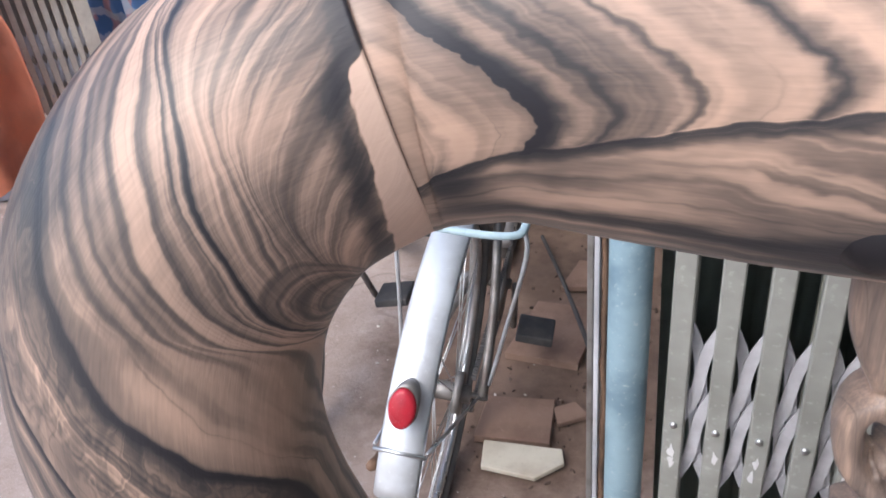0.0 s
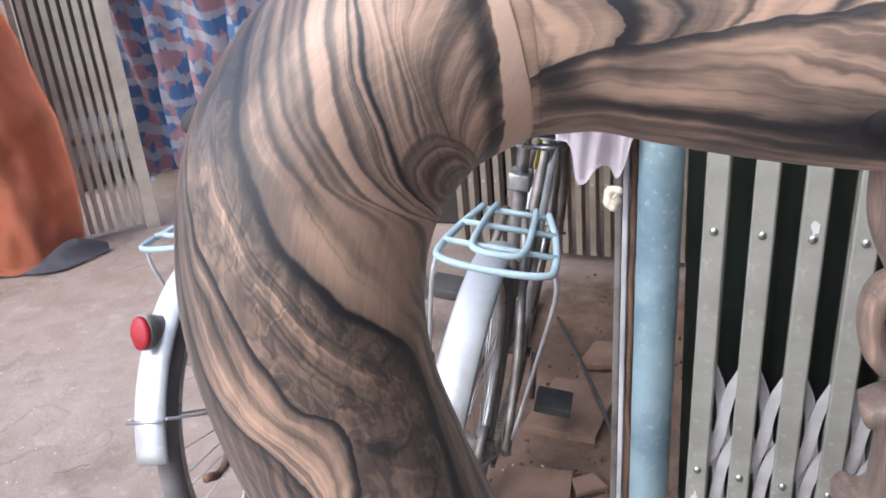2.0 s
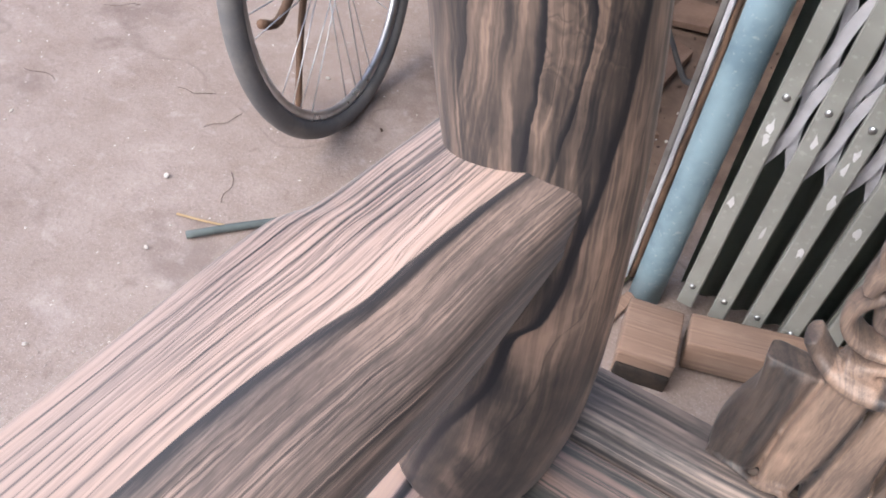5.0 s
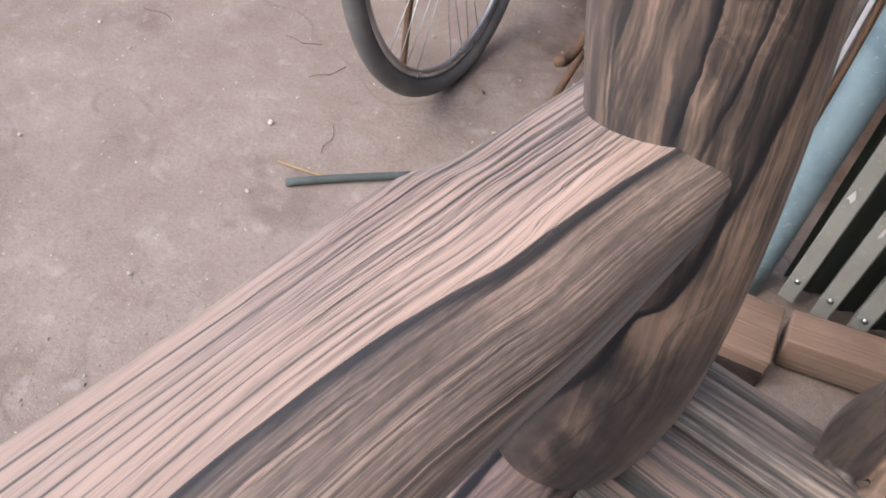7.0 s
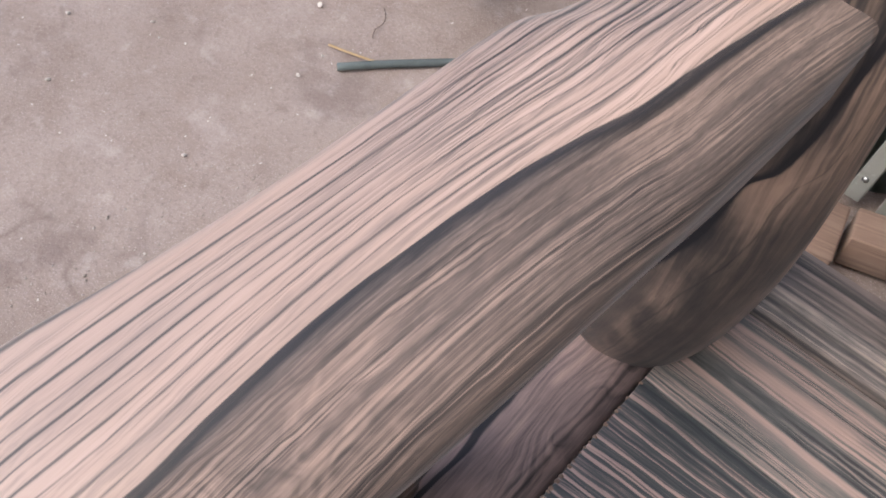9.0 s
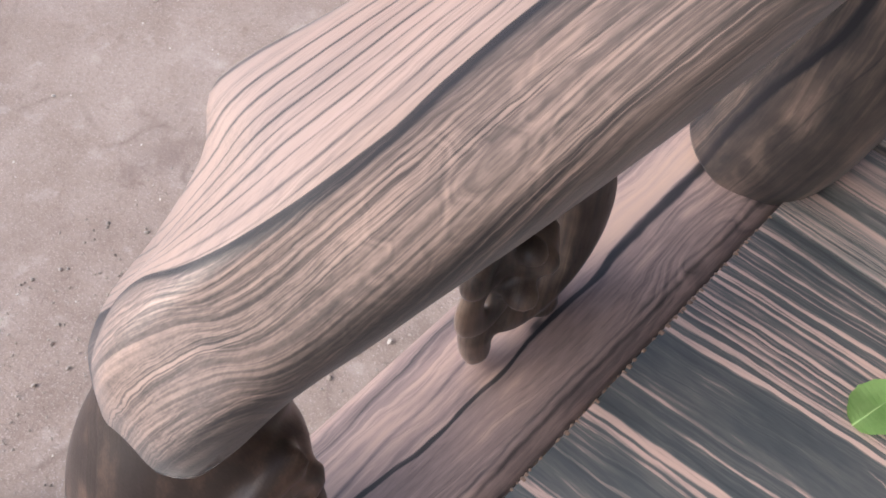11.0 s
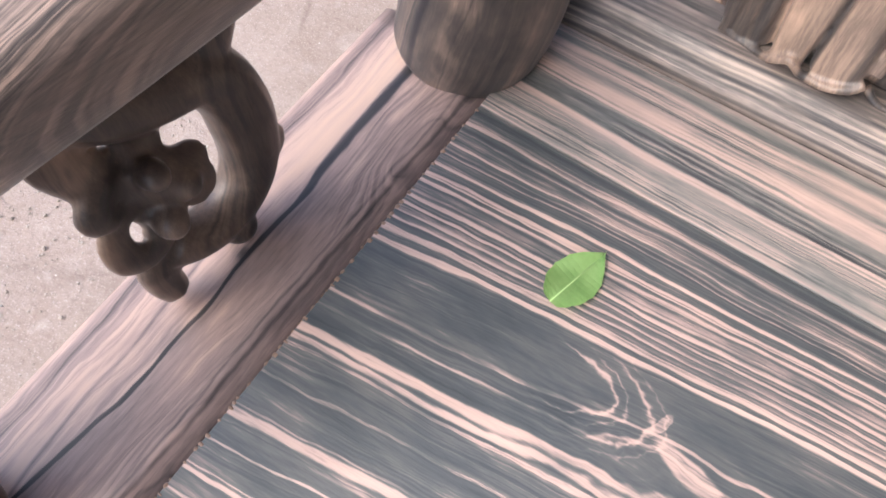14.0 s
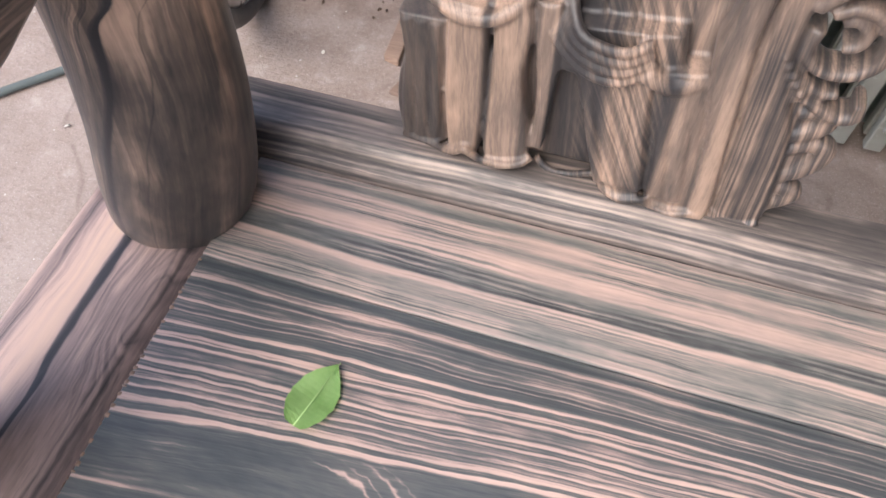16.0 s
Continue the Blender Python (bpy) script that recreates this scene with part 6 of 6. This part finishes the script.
def wheel(parent, at, R=0.325):
    bm = bmesh.new()
    ring(bm, (0, 0, 0), R - 0.018, 0.019, 72, 12)
    w = part("wheel", bm, M_TYRE, parent, "grey-black ribbed tyre", matrix=at)
    w.name = "tyre"
    bm = bmesh.new()
    ring(bm, (0, 0, 0), R - 0.043, 0.011, 72, 8, 0.8)
    part("rim", bm, M_CHROME, w)
    bm = bmesh.new()
    rod(bm, (0, -0.045, 0), (0, 0.045, 0), 0.016, 14)
    rod(bm, (0, 0.018, 0), (0, 0.024, 0), 0.028, 18)
    rod(bm, (0, -0.03, 0), (0, -0.018, 0), 0.036, 18)
    rod(bm, (0, -0.075, 0), (0, 0.075, 0), 0.005, 8)
    part("hub", bm, M_STEEL, w)
    bm = bmesh.new()
    rod(bm, (0, 0, 0), (0, 0, R - 0.05), 0.0011, 5)
    data = None
    for k in range(28):
        a = 360 / 28 * k
        m = pose(0, 0.018 * (1 if k % 2 else -1), 0, 0, a + (9 if k % 4 < 2 else -9), 0)
        m = Matrix.Translation((0.018 * math.sin(radians(a)), 0, 0.018 * math.cos(radians(a)))) @ m
        m = m @ pose(0, 0, 0, (3.4 if k % 2 else -3.4), 0, 0)
        if data is None:
            o = part("spoke", bm, M_CHROME, w, matrix=m)
            data = o
        else:
            o = data.copy()
            scene.collection.objects.link(o)
            o.matrix_basis = m
    return w


def fender(parent, at, R, a0, a1, mat, label):
    """A guttered strip round the wheel from angle a0 to a1 (degrees, 0 to the front, 90 up)."""
    bm = bmesh.new()
    secs = []
    n = 44
    for k in range(n + 1):
        a = radians(a0 + (a1 - a0) * k / n)
        ring_ = []
        for inner in (0, 1):
            js = range(9) if not inner else range(8, -1, -1)
            for j in js:
                w = radians(-80 + 160 * j / 8)
                rr = R + 0.016 * math.cos(w) - (0.0016 if inner else 0)
                yy = 0.029 * math.sin(w) * (1 if not inner else 0.94)
                ring_.append((rr * math.cos(a), yy, rr * math.sin(a)))
        secs.append(ring_)
    loft(bm, secs)
    return part("fender", bm, mat, parent, label, matrix=at)


def bicycle(name, label, matrix, saddle_mat, fender_mat, tied, mark=52, shift=(0.0, 0.0), steer=0):
    b = thing(name, label, "bicycle", "parked bicycles", matrix)
    R = 0.325
    turn = pose(0.88, 0, 0, 0, 0, steer) @ pose(-0.88, 0, 0)
    wheel(b, pose(0.0, 0, R))
    wheel(b, turn @ pose(1.06, 0, R))
    f = fender(b, pose(0.0, 0, R), 0.34, 162, 45, fender_mat, "scratched silver rear fender")
    m = pose(-0.352 * math.cos(radians(mark)), 0, 0.352 * math.sin(radians(mark)), 0, 20, 0)
    bm = bmesh.new()
    tube(bm, [(-0.036, 0, 0), (-0.038, 0, 0), (-0.043, 0, 0), (-0.045, 0, 0)], [(0.016, 0.025), (0.0172, 0.0262), (0.0165, 0.0255), (0.012, 0.021)], 24)
    part("reflector", bm, M_RED, f, "oval red reflector", matrix=m)
    bm = bmesh.new()
    tube(bm, [(-0.037, 0, 0), (-0.034, 0, 0), (-0.012, 0, 0.004), (0.012, 0, 0.004)], [(0.0178, 0.0268), (0.019, 0.028), (0.016, 0.023), (0.012, 0.018)], 24)
    part("reflector_cup", bm, M_STEEL, f, matrix=m)
    fender(b, turn @ pose(1.06, 0, R), 0.34, 205, 30, fender_mat, "silver front fender")
    # fender stays
    bm = bmesh.new()
    for s in (-1, 1):
        rod(bm, (0, s * 0.06, R), (-0.305, s * 0.034, R + 0.17), 0.0028, 6)
    rod(bm, (-0.312, -0.034, R + 0.17), (-0.312, 0.034, R + 0.17), 0.0028, 6)
    part("fender_stay", bm, M_CHROME, b)
    # frame
    bm = bmesh.new()
    bb, seat, headt, headb, axle = (0.42, 0, 0.28), (0.30, 0, 0.72), (0.86, 0, 0.80), (0.90, 0, 0.66), (0.0, 0, R)
    rod(bm, bb, seat, 0.0155, 14)
    tube(bm, spline([headb, (0.72, 0, 0.44), (0.55, 0, 0.31), bb], 16), 0.0175, 14)
    tube(bm, spline([headt, (0.7, 0, 0.55), (0.5, 0, 0.42), (0.38, 0, 0.42)], 16), 0.014, 12)
    rod(bm, headt, headb, 0.019, 14)
    for s in (-1, 1):
        tube(bm, spline([(0, s * 0.065, R), (0.12, s * 0.055, 0.45), (0.29, s * 0.018, 0.66)], 10), 0.008, 10)
        tube(bm, spline([(0, s * 0.065, R), (0.2, s * 0.05, 0.30), (0.42, s * 0.03, 0.28)], 10), 0.009, 10)
    part("frame", bm, M_STEEL, b, "worn grey frame")
    bm = bmesh.new()
    rod(bm, (0.9, -0.034, 0.65), (0.9, 0.034, 0.65), 0.013, 10)
    for s in (-1, 1):
        tube(bm, spline([(0.9, s * 0.03, 0.66), (0.955, s * 0.052, 0.52), (1.06, s * 0.055, R)], 10), 0.011, 10)
    part("fork", bm, M_STEEL, b, matrix=turn)
    # seat post and saddle
    bm = bmesh.new()
    rod(bm, (0.305, 0, 0.70), (0.262, 0, 0.86), 0.0125, 14)
    box(bm, (0.27, -0.022, 0.70), (0.32, 0.022, 0.735), 0.006)
    part("seat_post", bm, M_CHROME, b)
    thing_saddle(b, saddle_mat)
    if not tied:
        bm = bmesh.new()
        tube(bm, spline([(0.262, -0.024, 0.83), (0.258, -0.03, 0.79), (0.268, -0.026, 0.75)], 8), [(0.006, 0.002)] * 9, 8)
        part("cable_tag", bm, M_YELLOW, b, "yellow plastic tag under the saddle")
    rack(b, tied, shift)
    # cranks, pedals and chain
    bm = bmesh.new()
    rod(bm, (0.42, -0.06, 0.28), (0.42, 0.06, 0.28), 0.012, 10)
    rod(bm, (0.42, -0.05, 0.28), (0.42, -0.044, 0.28), 0.085, 32)
    rod(bm, (0.42, -0.07, 0.28), (0.47, -0.075, 0.13), 0.008, 8)
    rod(bm, (0.42, 0.07, 0.28), (0.37, 0.075, 0.43), 0.008, 8)
    part("crank", bm, M_STEEL, b)
    for s, x, z in ((-1, 0.47, 0.13), (1, 0.37, 0.43)):
        bm = bmesh.new()
        box(bm, (x - 0.042, min(s * 0.085, s * 0.17), z - 0.011), (x + 0.042, max(s * 0.085, s * 0.17), z + 0.011), 0.004)
        part("pedal", bm, M_BLACK, b, "black rubber pedal")
    for z0, z1 in ((0.362, 0.364), (0.29, 0.197)):
        bm = bmesh.new()
        for k in range(44):
            q = k / 44
            x = 0.42 * q
            z = z0 + (z1 - z0) * q
            box(bm, (x, -0.051, z - 0.004), (x + 0.006, -0.043, z + 0.004))
        ob = part("chain", bm, M_BLACK, b, smooth=False)
        ob["kind"] = "stuff"
    # stand
    bm = bmesh.new()
    tube(bm, spline([(0.02, 0.07, 0.31), (-0.03, 0.085, 0.16), (-0.06, 0.10, 0.012)], 8), 0.007, 8)
    tube(bm, spline([(0.0, 0.075, 0.30), (-0.08, 0.085, 0.235), (-0.13, 0.09, 0.25)], 8), 0.009, 8)
    part("kickstand", bm, M_RUST, b, "rusty kickstand")
    # handlebar
    bm = bmesh.new()
    rod(bm, (0.855, 0, 0.8), (0.835, 0, 0.93), 0.012, 10)
    bar = spline([(0.70, 0.29, 0.97), (0.80, 0.24, 1.0), (0.86, 0.1, 0.965), (0.86, 0, 0.94), (0.86, -0.1, 0.965), (0.80, -0.24, 1.0), (0.70, -0.29, 0.97)], 30)
    tube(bm, bar, 0.011, 10)
    h = part("handlebar", bm, M_CHROME, b, "dull chrome handlebar", matrix=turn)
    for s in (-1, 1):
        bm = bmesh.new()
        tube(bm, [(0.80, s * 0.245, 1.0), (0.75, s * 0.27, 0.988), (0.69, s * 0.293, 0.968)], 0.0165, 12)
        part("grip", bm, M_GRIP, h, "blue rubber grip")
        bm = bmesh.new()
        tube(bm, spline([(0.84, s * 0.2, 0.985), (0.78, s * 0.25, 0.955), (0.68, s * 0.28, 0.92)], 8), 0.005, 8)
        part("brake_lever", bm, M_CHROME, h)
    basket(b, turn)
    return b


def thing_saddle(b, mat):
    bm = bmesh.new()
    secs = []
    for k in range(25):
        q = k / 24
        x = 0.13 + 0.27 * q
        w = 0.102 * (1 - q) ** 0.55 * (0.35 + 0.65 * min(1, 4 * q + 0.35)) + 0.022
        z = 0.887 + 0.018 * (1 - q) ** 2 - 0.006 * math.sin(math.pi * q)
        drop = 0.06 * (1 - 0.4 * q)
        s = []
        for j in range(20):
            a = 2 * math.pi * j / 20
            cy, sz = math.cos(a), math.sin(a)
            s.append((x - 0.014 * (1 - abs(cy)) * (q < 0.05), w * math.copysign(abs(cy) ** 0.75, cy), z - drop / 2 + drop / 2 * math.copysign(abs(sz) ** 0.8, sz) - 0.012 * cy * cy))
        if k in (0, 24):
            c = np.mean(np.array(s), axis=0)
            s = [tuple(c + (np.array(p) - c) * 0.7) for p in s]
        secs.append(s)
    loft(bm, secs)
    s = part("saddle", bm, mat, b, "padded dark vinyl saddle")
    for y in (-0.05, 0.05):
        bm = bmesh.new()
        n = 70
        tube(bm, [(0.175 + 0.019 * math.cos(2 * math.pi * 3.2 * k / n), y + 0.019 * math.sin(2 * math.pi * 3.2 * k / n), 0.815 + 0.048 * k / n) for k in range(n + 1)], 0.0032, 7)
        part("spring", bm, M_CHROME, s, "chrome coil spring")
    bm = bmesh.new()
    rod(bm, (0.175, -0.06, 0.815), (0.175, 0.06, 0.815), 0.004, 8)
    for y in (-0.02, 0.02):
        rod(bm, (0.175, y, 0.83), (0.36, y * 0.6, 0.855), 0.004, 8)
    part("saddle_rail", bm, M_CHROME, s)
    bm = bmesh.new()
    for k in range(4):
        box(bm, (0.119, -0.02 + 0.011 * k, 0.872), (0.1235, -0.013 + 0.011 * k, 0.879), 0.0)
    part("mark", bm, M_STRIP, s, "worn pale lettering bars", smooth=False)
    return s


def rack(b, tied, shift):
    Z = 0.705
    # the second rack is wider and sits higher
    at = pose(0, 0, 0) if tied else pose(shift[0], shift[1], 0.03) @ Matrix.Diagonal((1.0, 1.04, 1.0, 1.0))
    bm = bmesh.new()
    outer = spline([(0.1, 0.05, Z + 0.008), (0.075, 0.057, Z + 0.004), (0.03, 0.068, Z), (-0.07, 0.078, Z), (-0.105, 0.066, Z - 0.002), (-0.112, 0.0, Z - 0.004), (-0.105, -0.066, Z - 0.002), (-0.07, -0.078, Z), (0.03, -0.068, Z), (0.075, -0.057, Z + 0.004), (0.1, -0.05, Z + 0.008)], 50)
    tube(bm, outer, 0.0052, 10)
    inner = spline([(0.1, 0.03, Z + 0.012), (0.05, 0.034, Z + 0.012), (-0.06, 0.036, Z + 0.012), (-0.085, 0.025, Z + 0.011), (-0.09, 0, Z + 0.011), (-0.085, -0.025, Z + 0.011), (-0.06, -0.036, Z + 0.012), (0.05, -0.034, Z + 0.012), (0.1, -0.03, Z + 0.012)], 40)
    tube(bm, inner, 0.0048, 10)
    for x, w in ((0.1, 0.05), (0.03, 0.068), (-0.05, 0.077)):
        rod(bm, (x, -w, Z + 0.003), (x, w, Z + 0.003), 0.0045, 8)
    r = part("rack", bm, M_RACK, b, "pale blue wire luggage rack", matrix=at)
    for s in (-1, 1):
        bm = bmesh.new()
        tube(bm, spline([(-0.08, s * 0.078, Z - 0.004), (-0.075, s * 0.084, Z - 0.05), (-0.03 - shift[0] * 0.5, s * 0.08 - shift[1] * 0.5, 0.5), (-shift[0], s * 0.072 - shift[1], R_AXLE)], 12), 0.003, 8)
        part("rack_stay", bm, M_FENDER, r)
    if tied:
        bm = bmesh.new()
        for k in range(4):
            c = spline([(-0.11 + 0.05 * k, -0.08, Z + 0.012), (0.02 + 0.03 * k, 0.0, Z + 0.022), (0.12 + 0.03 * k, 0.06, Z + 0.012)], 10)
            tube(bm, c, 0.006, 8)
        part("cord", bm, M_CORD, r, "blue nylon cord wound round the rack")


R_AXLE = 0.325


def basket(b, turn):
    bm = bmesh.new()
    lv = []
    for z, s in ((0.72, 0.78), (0.76, 0.82), (0.82, 0.9), (0.88, 0.97), (0.93, 1.0), (0.945, 1.06), (0.955, 1.06), (0.955, 0.97), (0.9, 0.93), (0.82, 0.86), (0.735, 0.76)):
        lv.append([(1.04 + 0.13 * s * math.copysign(abs(math.cos(a)) ** 0.6, math.cos(a)), 0.17 * s * math.copysign(abs(math.sin(a)) ** 0.6, math.sin(a)), z) for a in [2 * math.pi * k / 40 for k in range(40)]])
    loft(bm, lv)
    bk = part("basket", bm, M_BASKET, b, "pale grey plastic front basket", matrix=turn)
    bm = bmesh.new()
    for row in range(2):
        for k in range(20):
            a = 2 * math.pi * k / 20
            z = 0.80 + 0.06 * row
            s = 0.905 + 0.05 * row
            x, y = 1.04 + 0.13 * s * math.copysign(abs(math.cos(a)) ** 0.6, math.cos(a)), 0.17 * s * math.copysign(abs(math.sin(a)) ** 0.6, math.sin(a))
            box(bm, (x - 0.006, y - 0.006, z - 0.012), (x + 0.006, y + 0.006, z + 0.012))
    part("slot", bm, M_STEEL, bk, "dark slots in the basket wall", smooth=False)


def placed(contact, heading, lean):
    return pose(contact[0], contact[1], 0, 0, 0, heading) @ pose(0, 0, 0, lean, 0, 0)


bicycle("bicycle", "old city bicycle with silver fenders and blue-corded rack", placed((-0.740, 1.049), 100, -7), M_SADDLE2, M_FENDER, True, steer=32)
bicycle("bicycle", "old city bicycle with a pale blue rack and slate saddle", placed((-0.41, 1.03), 100, 10), M_SADDLE, M_FENDER, False, 40, (-0.044, -0.024))


def hanging_cloth():
    bm = bmesh.new()
    rows = []
    for i in range(19):
        s = i / 18
        row = []
        for k in range(37):
            q = k / 36
            # hangs in two lobes, the nearer one longer
            low = 0.846 + 0.07 * (abs(q - 0.42) * 1.9) ** 2.2 + 0.012 * math.sin(q * 17)
            z = 1.0 + (low - 1.0) * s
            x = -0.08 + 0.132 * (q - 0.5) * (1 - 0.12 * s * s) - 0.008 * s
            y = 0.918 + 0.012 * math.sin(q * 13 + 0.6) * (0.4 + 0.6 * s) + 0.006 * math.sin(q * 31 + 4 * s)
            row.append(bm.verts.new((x, y, z)))
        rows.append(row)
    for a, b in zip(rows, rows[1:]):
        for k in range(36):
            bm.faces.new((a[k], a[k + 1], b[k + 1], b[k]))
    bmesh.ops.solidify(bm, geom=bm.faces[:], thickness=0.002)
    tagged(finish(bm, "cloth", M_CLOTH), "pale lilac cloth hanging beside the blue post", "cloth")


hanging_cloth()


def rag():
    bm = bmesh.new()
    c = [(-0.077 + (0.009 - 0.0003 * k) * math.cos(a), 0.922 - 0.0004 * k, 0.818 + (0.013 - 0.0003 * k) * math.sin(a)) for k, a in enumerate([0.5 + 0.36 * k for k in range(20)])]
    tube(bm, c, [0.0055 + 0.001 * math.sin(k * 1.7) for k in range(20)], 8, up=(0, 1, 0))
    tagged(finish(bm, "rag", M_RAG), "cream twisted rag tied to the iron strips", "rag")


rag()
